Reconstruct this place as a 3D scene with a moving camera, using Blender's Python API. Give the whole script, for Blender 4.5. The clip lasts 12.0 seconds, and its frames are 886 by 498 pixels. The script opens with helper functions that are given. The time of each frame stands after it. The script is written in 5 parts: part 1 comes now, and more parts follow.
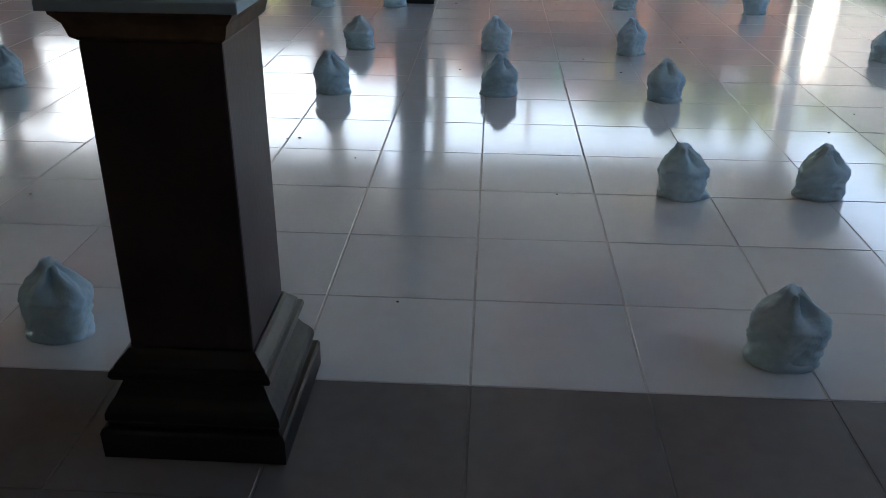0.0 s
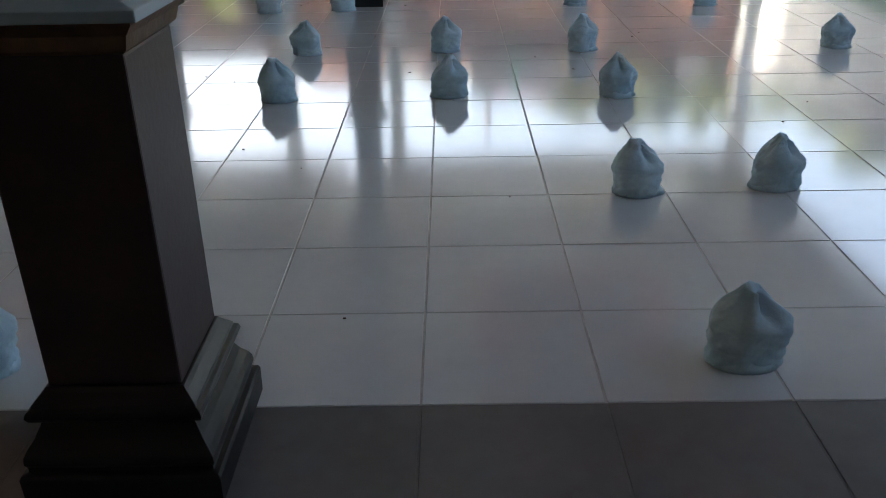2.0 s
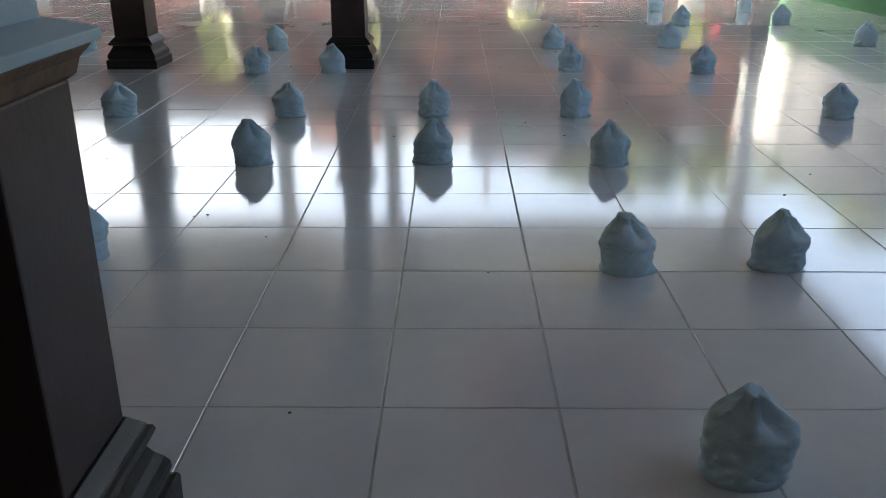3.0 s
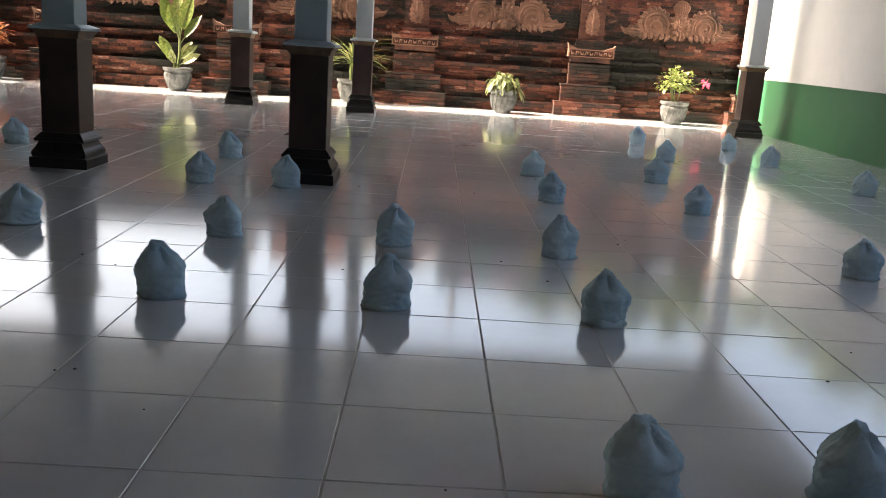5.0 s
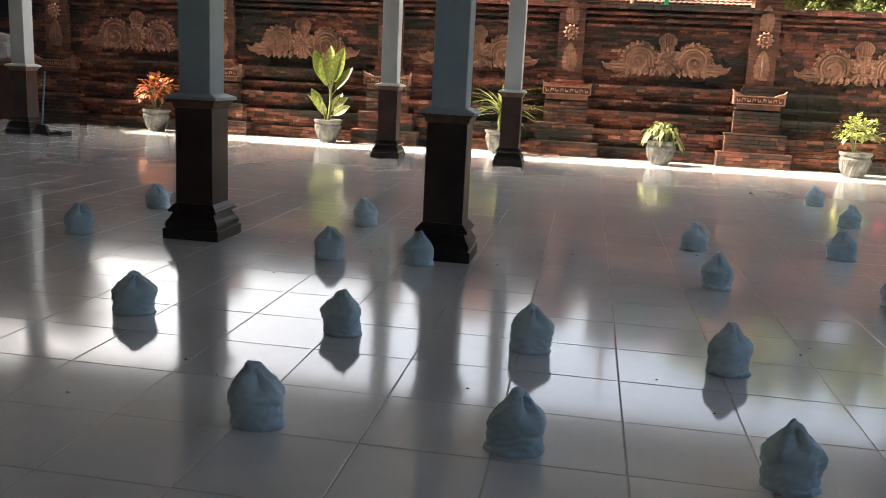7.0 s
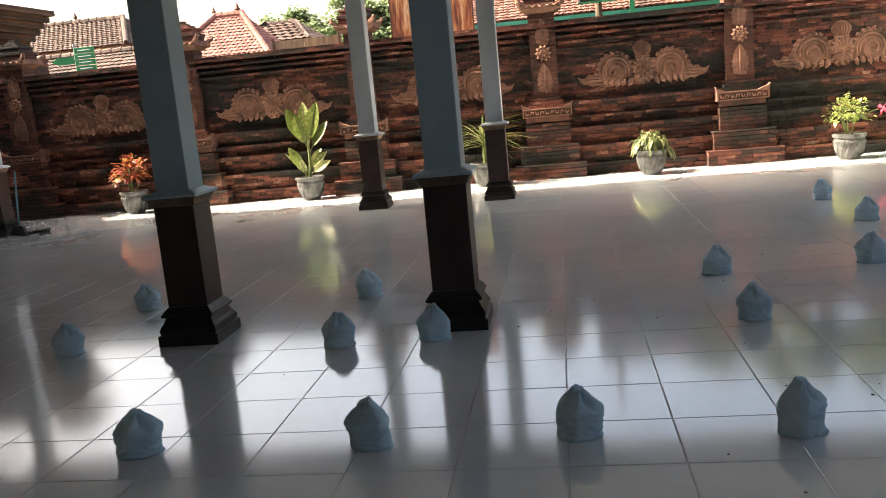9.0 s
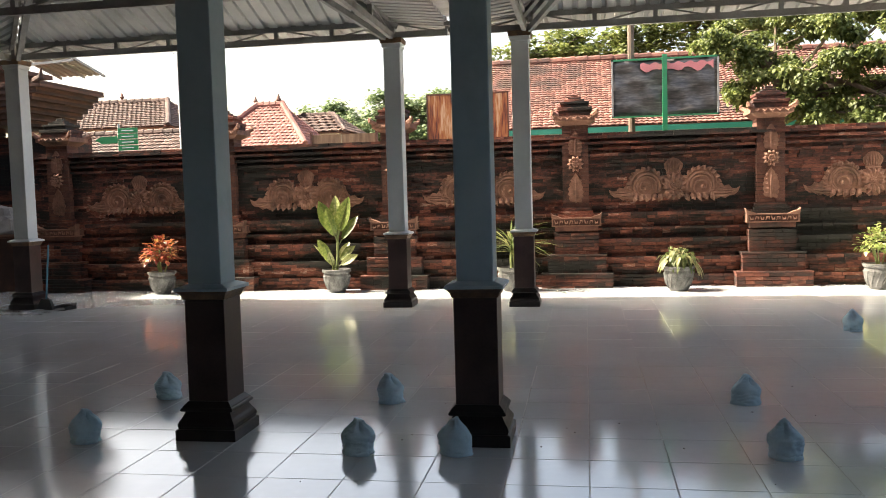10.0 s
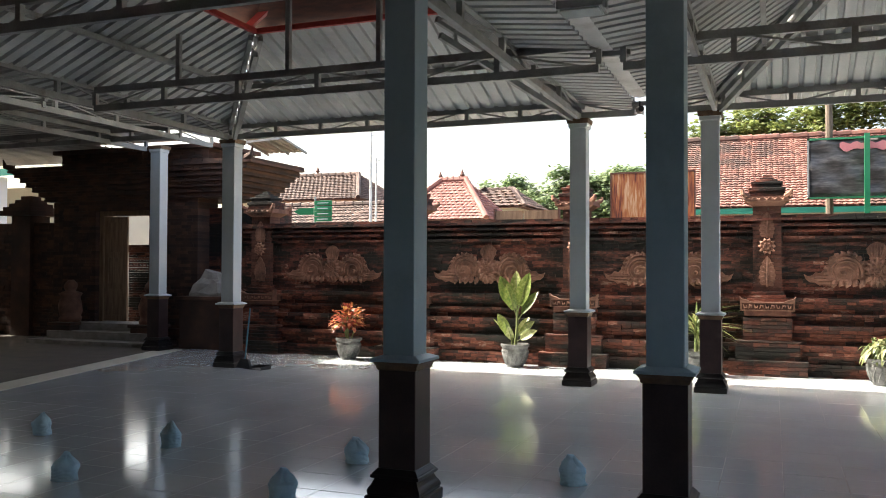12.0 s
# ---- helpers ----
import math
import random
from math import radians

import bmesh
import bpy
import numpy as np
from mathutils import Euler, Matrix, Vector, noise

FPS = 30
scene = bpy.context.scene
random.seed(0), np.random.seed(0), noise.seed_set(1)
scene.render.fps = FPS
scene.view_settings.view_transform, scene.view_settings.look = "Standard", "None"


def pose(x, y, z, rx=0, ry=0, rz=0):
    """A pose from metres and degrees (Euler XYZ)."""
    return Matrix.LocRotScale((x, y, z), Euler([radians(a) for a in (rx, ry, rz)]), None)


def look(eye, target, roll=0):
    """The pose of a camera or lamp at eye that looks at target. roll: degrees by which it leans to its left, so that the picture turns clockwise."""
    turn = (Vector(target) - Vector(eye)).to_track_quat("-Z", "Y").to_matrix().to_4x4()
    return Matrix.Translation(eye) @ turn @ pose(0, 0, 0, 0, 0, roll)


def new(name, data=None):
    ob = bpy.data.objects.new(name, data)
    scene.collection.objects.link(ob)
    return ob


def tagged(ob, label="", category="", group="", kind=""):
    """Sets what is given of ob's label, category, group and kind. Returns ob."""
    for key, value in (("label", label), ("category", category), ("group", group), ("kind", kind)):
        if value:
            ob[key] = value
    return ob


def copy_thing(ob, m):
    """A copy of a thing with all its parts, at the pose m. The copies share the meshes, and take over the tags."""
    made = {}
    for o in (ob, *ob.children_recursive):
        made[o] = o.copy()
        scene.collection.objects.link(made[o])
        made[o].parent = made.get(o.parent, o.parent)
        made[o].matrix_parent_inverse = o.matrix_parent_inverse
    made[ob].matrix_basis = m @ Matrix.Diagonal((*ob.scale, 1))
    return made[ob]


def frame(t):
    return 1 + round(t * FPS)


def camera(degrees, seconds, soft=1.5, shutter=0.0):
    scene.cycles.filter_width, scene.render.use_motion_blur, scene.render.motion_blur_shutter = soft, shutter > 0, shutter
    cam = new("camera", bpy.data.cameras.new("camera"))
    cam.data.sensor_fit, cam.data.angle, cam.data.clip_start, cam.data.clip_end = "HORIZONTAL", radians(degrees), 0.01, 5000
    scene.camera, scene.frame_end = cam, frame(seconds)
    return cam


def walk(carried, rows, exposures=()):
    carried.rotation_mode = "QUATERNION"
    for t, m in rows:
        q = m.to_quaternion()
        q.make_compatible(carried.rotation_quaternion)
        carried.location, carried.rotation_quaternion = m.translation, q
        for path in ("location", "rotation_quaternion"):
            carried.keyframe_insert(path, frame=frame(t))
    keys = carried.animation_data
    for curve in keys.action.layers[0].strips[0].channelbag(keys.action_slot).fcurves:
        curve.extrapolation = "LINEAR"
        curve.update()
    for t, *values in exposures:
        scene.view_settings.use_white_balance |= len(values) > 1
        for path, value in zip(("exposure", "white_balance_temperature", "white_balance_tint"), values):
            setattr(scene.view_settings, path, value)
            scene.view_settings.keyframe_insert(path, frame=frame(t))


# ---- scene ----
cam = camera(54.7, 12.0, 0.95)
PATH = [
    (0, (0.025, -0.021, 1.118), (-0.074, 1.781, 0.255), 0.5),
    (0.5, (0.038, -0.001, 1.121), (-0.036, 1.807, 0.268), 0.1),
    (1, (0.046, 0.001, 1.115), (0.003, 1.814, 0.273), -0.6),
    (1.5, (0.042, 0.009, 1.107), (0.02, 1.825, 0.271), -0.5),
    (2, (0.077, 0.079, 1.094), (0.051, 1.885, 0.236), -1.2),
    (2.5, (0.134, 0.203, 1.087), (0.106, 2.024, 0.261), -1.4),
    (3, (0.164, 0.321, 1.042), (0.137, 2.184, 0.315), -0.2),
    (3.2, (0.163, 0.369, 1.034), (0.138, 2.251, 0.358), -0.1),
    (4.8, (0.182, 1.006, 0.935), (0.235, 2.927, 0.382), 2.5),
    (4.9, (0.185, 1.046, 0.941), (0.237, 2.974, 0.411), 3.4),
    (5, (0.187, 1.091, 0.949), (0.233, 3.035, 0.481), 3.9),
    (5.5, (0.185, 1.274, 0.963), (0.216, 3.24, 0.598), 3.5),
    (6, (0.191, 1.43, 1.025), (0.177, 3.396, 0.658), 1.7),
    (6.5, (0.218, 1.546, 1.088), (0.06, 3.504, 0.71), 2.8),
    (7, (0.205, 1.652, 1.113), (-0.104, 3.586, 0.707), 2.9),
    (7.2, (0.195, 1.693, 1.118), (-0.143, 3.622, 0.716), 3.0),
    (8.8, (0.069, 2.026, 1.3), (-0.226, 3.972, 0.945), -5.5),
    (9, (0.053, 1.997, 1.299), (-0.239, 3.944, 0.948), -5.4),
    (9.5, (0.032, 2.006, 1.356), (-0.275, 3.966, 1.102), -4.6),
    (10, (0.002, 2.01, 1.396), (-0.328, 3.979, 1.265), -1.6),
    (10.5, (-0.021, 1.967, 1.42), (-0.437, 3.923, 1.387), -0.5),
    (11, (-0.032, 1.943, 1.419), (-0.546, 3.876, 1.437), -0.0),
    (11.5, (-0.037, 1.914, 1.42), (-0.613, 3.829, 1.445), 0.0),
    (12, (-0.061, 1.889, 1.439), (-0.779, 3.755, 1.483), 0.2),
]
walk(cam, [(t, look(eye, target, roll)) for t, eye, target, roll in PATH],
     [(0, 3.02, 6900, 6), (1.5, 3.05, 7100, 7), (3, 2.95, 7150, 7), (5, 2.42, 7550, 11), (7, 2.45, 7950, 11), (9, 2.2, 7700, 10), (10.5, 2.1, 7150, 8), (12, 2.1, 6700, 6)])

# ---- light ----
world = bpy.data.worlds.new("sky")
scene.world = world
world.use_nodes = True
wn = world.node_tree.nodes
sky = wn.new("ShaderNodeTexSky")
sky.sky_type = "NISHITA"
sky.sun_disc = False
SUN_ELEV, SUN_TRAVEL = 48.0, Vector((0.669, 0.014, -0.743))
sky.sun_elevation = radians(SUN_ELEV)
sky.sun_rotation = radians(-85)
sky.dust_density = 7.0
sky.ozone_density = 0.6
wn["Background"].inputs["Strength"].default_value = 0.15
world.node_tree.links.new(sky.outputs[0], wn["Background"].inputs["Color"])
sun = new("sun", bpy.data.lights.new("sun", "SUN"))
sun.data.energy, sun.data.angle, sun.data.color = 5.0, radians(0.5), (1.0, 0.95, 0.86)
sun.matrix_world = look((-20, 10, 20), Vector((-20, 10, 20)) + SUN_TRAVEL)


# ---- materials ----
def ramp(nt, stops):
    r = nt.nodes.new("ShaderNodeValToRGB")
    el = r.color_ramp.elements
    while len(el) < len(stops):
        el.new(0.5)
    for e, (p, c) in zip(el, stops):
        e.position, e.color = p, (*c, 1)
    return r


def mat(name, stops, scale=6.0, rough=0.6, metal=0.0, bump=0.15, fine=60.0, stretch=(1, 1, 1), rand=0.0, dirt=None,
        dirt_scale=1.2, dirt_at=(0.5, 0.65), spec=0.5, rough_var=0.1, translucent=0.0, coat=0.0, grain=0.35, ior=1.5):
    """Base colours by noise at two scales, an optional stain, relief, and change from piece to piece."""
    m = bpy.data.materials.new(name)
    m.use_nodes = True
    nt = m.node_tree
    N, L = nt.nodes, nt.links
    b = N["Principled BSDF"]
    co = N.new("ShaderNodeTexCoord")
    mp = N.new("ShaderNodeMapping")
    mp.inputs["Scale"].default_value = stretch
    geo = N.new("ShaderNodeNewGeometry")
    info = N.new("ShaderNodeObjectInfo")
    L.new(geo.outputs["Position"], mp.inputs["Vector"])
    n1 = N.new("ShaderNodeTexNoise")
    n1.inputs["Scale"].default_value, n1.inputs["Detail"].default_value = scale, 5
    n2 = N.new("ShaderNodeTexNoise")
    n2.inputs["Scale"].default_value, n2.inputs["Detail"].default_value = fine, 3
    for n in (n1, n2):
        L.new(mp.outputs[0], n.inputs["Vector"])
    mix = N.new("ShaderNodeMath")
    mix.operation = "MULTIPLY_ADD"
    L.new(n2.outputs[0], mix.inputs[0])
    mix.inputs[1].default_value = grain
    L.new(n1.outputs[0], mix.inputs[2])
    fac = mix.outputs[0]
    sub = N.new("ShaderNodeMath")
    sub.operation = "ADD"
    L.new(fac, sub.inputs[0])
    sub.inputs[1].default_value = -grain / 2
    fac = sub.outputs[0]
    if rand:
        both = N.new("ShaderNodeMath")
        both.operation = "ADD"
        L.new(geo.outputs["Random Per Island"], both.inputs[0])
        L.new(info.outputs["Random"], both.inputs[1])
        wrap = N.new("ShaderNodeMath")
        wrap.operation = "FRACT"
        L.new(both.outputs[0], wrap.inputs[0])
        ma = N.new("ShaderNodeMath")
        ma.operation = "MULTIPLY_ADD"
        L.new(wrap.outputs[0], ma.inputs[0])
        ma.inputs[1].default_value = rand
        L.new(fac, ma.inputs[2])
        sh = N.new("ShaderNodeMath")
        sh.operation = "ADD"
        L.new(ma.outputs[0], sh.inputs[0])
        sh.inputs[1].default_value = -rand / 2
        fac = sh.outputs[0]
    r = ramp(nt, stops)
    L.new(fac, r.inputs[0])
    col = r.outputs[0]
    if dirt:
        n3 = N.new("ShaderNodeTexNoise")
        n3.inputs["Scale"].default_value, n3.inputs["Detail"].default_value = dirt_scale, 6
        n3.inputs["Roughness"].default_value = 0.65
        L.new(mp.outputs[0], n3.inputs["Vector"])
        mr = N.new("ShaderNodeMapRange")
        mr.inputs["From Min"].default_value, mr.inputs["From Max"].default_value = dirt_at
        L.new(n3.outputs[0], mr.inputs[0])
        mc = N.new("ShaderNodeMix")
        mc.data_type = "RGBA"
        L.new(mr.outputs[0], mc.inputs[0])
        L.new(col, mc.inputs[6])
        mc.inputs[7].default_value = (*dirt, 1)
        col = mc.outputs[2]
    L.new(col, b.inputs["Base Color"])
    rr = N.new("ShaderNodeMapRange")
    rr.inputs["To Min"].default_value = max(0.02, rough - rough_var)
    rr.inputs["To Max"].default_value = min(1, rough + rough_var)
    L.new(n1.outputs[0], rr.inputs[0])
    L.new(rr.outputs[0], b.inputs["Roughness"])
    b.inputs["Metallic"].default_value = metal
    b.inputs["IOR"].default_value = ior
    b.inputs["Specular IOR Level"].default_value = spec
    b.inputs["Coat Weight"].default_value = coat
    b.inputs["Coat Roughness"].default_value = 0.085
    b.inputs["Coat IOR"].default_value = 1.6
    if bump:
        bp = N.new("ShaderNodeBump")
        bp.inputs["Strength"].default_value = bump
        bp.inputs["Distance"].default_value = 0.01
        L.new(fac, bp.inputs["Height"])
        L.new(bp.outputs[0], b.inputs["Normal"])
    if translucent:
        tr = N.new("ShaderNodeBsdfTranslucent")
        L.new(col, tr.inputs[0])
        mx = N.new("ShaderNodeMixShader")
        mx.inputs[0].default_value = translucent
        L.new(b.outputs[0], mx.inputs[1])
        L.new(tr.outputs[0], mx.inputs[2])
        L.new(mx.outputs[0], N["Material Output"].inputs[0])
    return m


M_TILE = mat("glazed_tile", [(0.25, (0.65, 0.69, 0.71)), (0.55, (0.715, 0.755, 0.775)), (0.8, (0.77, 0.80, 0.815))], 1.2, 0.115, bump=0.010,
             fine=14, rand=0.12, dirt=(0.66, 0.68, 0.66), dirt_scale=0.9, dirt_at=(0.55, 0.75), rough_var=0.025, spec=0.5, coat=0.6, ior=1.7)
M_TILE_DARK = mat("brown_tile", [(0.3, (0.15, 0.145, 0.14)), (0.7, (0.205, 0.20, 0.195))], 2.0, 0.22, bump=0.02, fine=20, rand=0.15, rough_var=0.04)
M_GROUT = mat("grout", [(0.3, (0.38, 0.38, 0.37)), (0.7, (0.58, 0.58, 0.56))], 8, 0.85, bump=0.2, dirt=(0.20, 0.17, 0.13), dirt_scale=1.7, dirt_at=(0.55, 0.7))
M_PAVE = mat("dark_paving", [(0.3, (0.060, 0.050, 0.042)), (0.7, (0.11, 0.09, 0.073))], 3, 0.75, bump=0.3, rand=0.2, spec=0.2)
M_EARTH = mat("earth", [(0.3, (0.10, 0.085, 0.06)), (0.7, (0.17, 0.14, 0.10))], 0.5, 0.95, bump=0.4, fine=8)
M_BRICK = mat("old_brick", [(0.10, (0.013, 0.009, 0.007)), (0.36, (0.056, 0.020, 0.014)), (0.60, (0.145, 0.043, 0.026)), (0.80, (0.200, 0.068, 0.042)), (0.96, (0.34, 0.205, 0.155))],
              5.0, 0.9, bump=0.9, fine=34, rand=0.58, dirt=(0.013, 0.011, 0.008), dirt_scale=1.5, dirt_at=(0.46, 0.575), stretch=(0.55, 0.8, 1.7), grain=0.8)
M_MORTAR = mat("mossy_mortar", [(0.3, (0.022, 0.014, 0.010)), (0.7, (0.075, 0.040, 0.028))], 6, 0.95, bump=0.5)
M_CARVE = mat("carved_stone", [(0.3, (0.15, 0.068, 0.044)), (0.7, (0.26, 0.130, 0.086))], 6, 0.88, bump=0.6, fine=50,
              dirt=(0.045, 0.024, 0.017), dirt_scale=2.4, dirt_at=(0.50, 0.70))
M_TERRA = mat("brick_relief", [(0.3, (0.072, 0.028, 0.019)), (0.7, (0.145, 0.058, 0.038))], 6, 0.9, bump=0.6, fine=45, rand=0.2, dirt=(0.022, 0.014, 0.011), dirt_scale=2.5, dirt_at=(0.50, 0.68))
M_PAINT = mat("blue_grey_paint", [(0.3, (0.32, 0.42, 0.47)), (0.7, (0.385, 0.485, 0.525))], 2, 0.42, bump=0.06, fine=25,
              dirt=(0.25, 0.325, 0.355), dirt_scale=1.4, dirt_at=(0.58, 0.8))
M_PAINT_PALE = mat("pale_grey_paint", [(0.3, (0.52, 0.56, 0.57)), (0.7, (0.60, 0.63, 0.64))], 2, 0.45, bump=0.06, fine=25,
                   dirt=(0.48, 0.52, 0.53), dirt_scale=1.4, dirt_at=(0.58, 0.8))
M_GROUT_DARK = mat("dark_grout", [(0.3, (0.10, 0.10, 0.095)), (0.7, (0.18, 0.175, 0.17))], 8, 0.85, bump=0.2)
M_PEDESTAL = mat("maroon_stone", [(0.3, (0.036, 0.022, 0.021)), (0.7, (0.066, 0.039, 0.037))], 5, 0.42, bump=0.12, fine=70,
                 dirt=(0.08, 0.055, 0.05), dirt_scale=4, dirt_at=(0.62, 0.8), spec=0.35)
M_BASE = mat("black_stone", [(0.3, (0.008, 0.007, 0.008)), (0.7, (0.017, 0.014, 0.015))], 7, 0.36, bump=0.15, spec=0.45)
M_TRIM = mat("ochre_trim", [(0.3, (0.09, 0.05, 0.028)), (0.7, (0.19, 0.105, 0.05))], 12, 0.6, bump=0.3)
# pale cloth with the bluish cast of the shade put into its colour
M_CLOTH = mat("shade_blue_cloth", [(0.3, (0.46, 0.66, 0.77)), (0.7, (0.60, 0.78, 0.86))], 9, 0.9, bump=0.30, fine=120, rand=0.12,
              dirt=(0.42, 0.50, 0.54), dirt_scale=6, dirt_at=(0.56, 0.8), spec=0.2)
M_STEEL = mat("grey_steel", [(0.3, (0.20, 0.20, 0.19)), (0.7, (0.34, 0.34, 0.325))], 4, 0.5, bump=0.06, dirt=(0.14, 0.10, 0.07), dirt_scale=2.4, dirt_at=(0.6, 0.75))
M_SHEET = mat("zinc_sheet", [(0.3, (0.36, 0.37, 0.36)), (0.7, (0.48, 0.48, 0.465))], 1.5, 0.45, metal=0.0, bump=0.05, dirt=(0.28, 0.28, 0.27),
              dirt_scale=1.1, dirt_at=(0.5, 0.75))
M_RED = mat("red_paint", [(0.3, (0.35, 0.03, 0.03)), (0.7, (0.50, 0.06, 0.05))], 4, 0.5, bump=0.1)
M_DARKWOOD = mat("dark_wood", [(0.3, (0.06, 0.022, 0.015)), (0.7, (0.14, 0.05, 0.03))], 5, 0.7, bump=0.3, stretch=(1, 1, 6))
M_WHITE = mat("white_wall_paint", [(0.3, (0.74, 0.75, 0.76)), (0.7, (0.82, 0.82, 0.82))], 1.2, 0.75, bump=0.1, dirt=(0.62, 0.63, 0.63), dirt_scale=0.7, dirt_at=(0.55, 0.8))
M_GREEN = mat("green_wall_paint", [(0.3, (0.022, 0.125, 0.055)), (0.7, (0.036, 0.165, 0.075))], 1.5, 0.6, bump=0.1, dirt=(0.035, 0.095, 0.052), dirt_scale=1.0, dirt_at=(0.55, 0.8))
M_PLASTER = mat("plain_plaster", [(0.3, (0.15, 0.14, 0.13)), (0.7, (0.22, 0.21, 0.20))], 1, 0.85, bump=0.15)
M_POT = mat("grey_cement", [(0.3, (0.035, 0.033, 0.031)), (0.7, (0.17, 0.165, 0.158))], 9, 0.85, bump=0.5, dirt=(0.09, 0.085, 0.08), dirt_scale=6, dirt_at=(0.55, 0.75))
M_SOIL = mat("soil", [(0.3, (0.03, 0.02, 0.014)), (0.7, (0.07, 0.05, 0.035))], 30, 0.95, bump=0.8)
# dark patches: stains, with mottled tree shade painted in along with them
M_ROOFTILE = mat("terracotta_tile", [(0.2, (0.075, 0.026, 0.018)), (0.5, (0.15, 0.056, 0.040)), (0.8, (0.215, 0.10, 0.076))], 1.5, 0.85, bump=0.3, rand=0.6,
                 dirt=(0.045, 0.022, 0.017), dirt_scale=0.8, dirt_at=(0.48, 0.60))
M_CANOPY = mat("weathered_plastic_sheet", [(0.3, (0.30, 0.285, 0.25)), (0.7, (0.42, 0.40, 0.35))], 3, 0.6, bump=0.08, dirt=(0.22, 0.20, 0.17), dirt_scale=3, dirt_at=(0.5, 0.75))
M_ROOFTILE_RED = mat("red_clay_tile", [(0.2, (0.13, 0.042, 0.034)), (0.5, (0.19, 0.072, 0.058)), (0.8, (0.25, 0.12, 0.10))], 1.5, 0.8, bump=0.3, rand=0.4)
M_ROOFTILE_OLD = mat("weathered_tile", [(0.2, (0.034, 0.018, 0.014)), (0.5, (0.070, 0.038, 0.030)), (0.8, (0.13, 0.085, 0.07))], 1.5, 0.85, bump=0.3, rand=0.5,
                     dirt=(0.055, 0.034, 0.028), dirt_scale=0.5, dirt_at=(0.5, 0.7))
M_RUST = mat("rusty_sheet", [(0.34, (0.13, 0.035, 0.02)), (0.45, (0.34, 0.10, 0.04)), (0.56, (0.46, 0.18, 0.06)), (0.68, (0.62, 0.40, 0.24))], 3.0, 0.7, bump=0.2, stretch=(3.2, 1, 0.35), fine=14, grain=0.6)
M_GREENSTEEL = mat("green_steel", [(0.3, (0.01, 0.16, 0.065)), (0.7, (0.018, 0.22, 0.095))], 4, 0.4, bump=0.05)
M_TEAL = mat("teal_fascia", [(0.3, (0.015, 0.19, 0.13)), (0.7, (0.03, 0.25, 0.17))], 3, 0.5, bump=0.05)
M_BANNER = mat("dark_banner", [(0.3, (0.035, 0.032, 0.030)), (0.5, (0.070, 0.064, 0.060)), (0.75, (0.15, 0.138, 0.13))], 2.6, 0.35, bump=0.5, stretch=(0.5, 1, 2.4), fine=14, grain=0.8)
M_PINK = mat("faded_pink_print", [(0.3, (0.45, 0.14, 0.15)), (0.7, (0.55, 0.22, 0.22))], 2, 0.5, bump=0.1)
M_WOOD = mat("worn_wood", [(0.3, (0.16, 0.09, 0.05)), (0.7, (0.34, 0.22, 0.13))], 4, 0.6, bump=0.3, stretch=(5, 5, 0.6))
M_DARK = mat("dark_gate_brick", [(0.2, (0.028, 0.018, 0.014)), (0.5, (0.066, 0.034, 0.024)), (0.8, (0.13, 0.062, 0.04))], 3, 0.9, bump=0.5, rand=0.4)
M_STONE = mat("pale_stone", [(0.3, (0.20, 0.18, 0.16)), (0.7, (0.34, 0.31, 0.28))], 6, 0.9, bump=0.6)
M_BARK = mat("bark", [(0.3, (0.07, 0.05, 0.035)), (0.7, (0.16, 0.12, 0.09))], 6, 0.95, bump=0.7, stretch=(1, 1, 0.4))
M_LEAF = mat("tree_leaf", [(0.2, (0.055, 0.080, 0.020)), (0.5, (0.12, 0.15, 0.040)), (0.8, (0.22, 0.245, 0.08))], 0.8, 0.5, bump=0, rand=0.5, translucent=0.45)
# distance haze is painted in: far leaves get a paler base colour
M_LEAF_HAZED = mat("hazed_far_leaf", [(0.2, (0.075, 0.12, 0.05)), (0.5, (0.13, 0.185, 0.08)), (0.8, (0.21, 0.26, 0.12))], 0.6, 0.7, bump=0, rand=0.5, translucent=0.3)
M_LIME = mat("lime_leaf", [(0.2, (0.07, 0.12, 0.022)), (0.5, (0.19, 0.23, 0.055)), (0.8, (0.43, 0.42, 0.19))], 26, 0.45, bump=0.05, rand=0.4, translucent=0.35)
M_OLIVE = mat("olive_leaf", [(0.2, (0.05, 0.075, 0.016)), (0.5, (0.12, 0.14, 0.04)), (0.8, (0.30, 0.28, 0.12))], 22, 0.5, bump=0.05, rand=0.55, translucent=0.3)
M_CROTON = mat("croton_leaf", [(0.2, (0.075, 0.045, 0.015)), (0.42, (0.26, 0.035, 0.028)), (0.65, (0.36, 0.10, 0.04)), (0.88, (0.46, 0.32, 0.10))], 14, 0.45, bump=0.05, rand=0.6, translucent=0.3)
M_STEM = mat("green_stem", [(0.3, (0.10, 0.13, 0.04)), (0.7, (0.18, 0.20, 0.07))], 10, 0.6, bump=0.1)
M_PETAL = mat("pink_petal", [(0.3, (0.60, 0.05, 0.14)), (0.7, (0.75, 0.14, 0.22))], 8, 0.6, bump=0, translucent=0.3)
M_PLASTIC = mat("blue_plastic", [(0.3, (0.03, 0.16, 0.24)), (0.7, (0.05, 0.22, 0.30))], 5, 0.4, bump=0.02)
M_BLACK = mat("black_plastic", [(0.3, (0.012, 0.012, 0.013)), (0.7, (0.025, 0.025, 0.026))], 5, 0.5, bump=0.05)
M_PVC = mat("white_duct", [(0.3, (0.50, 0.50, 0.49)), (0.7, (0.66, 0.65, 0.63))], 3, 0.45, bump=0.05, dirt=(0.34, 0.32, 0.29), dirt_scale=2, dirt_at=(0.5, 0.75))
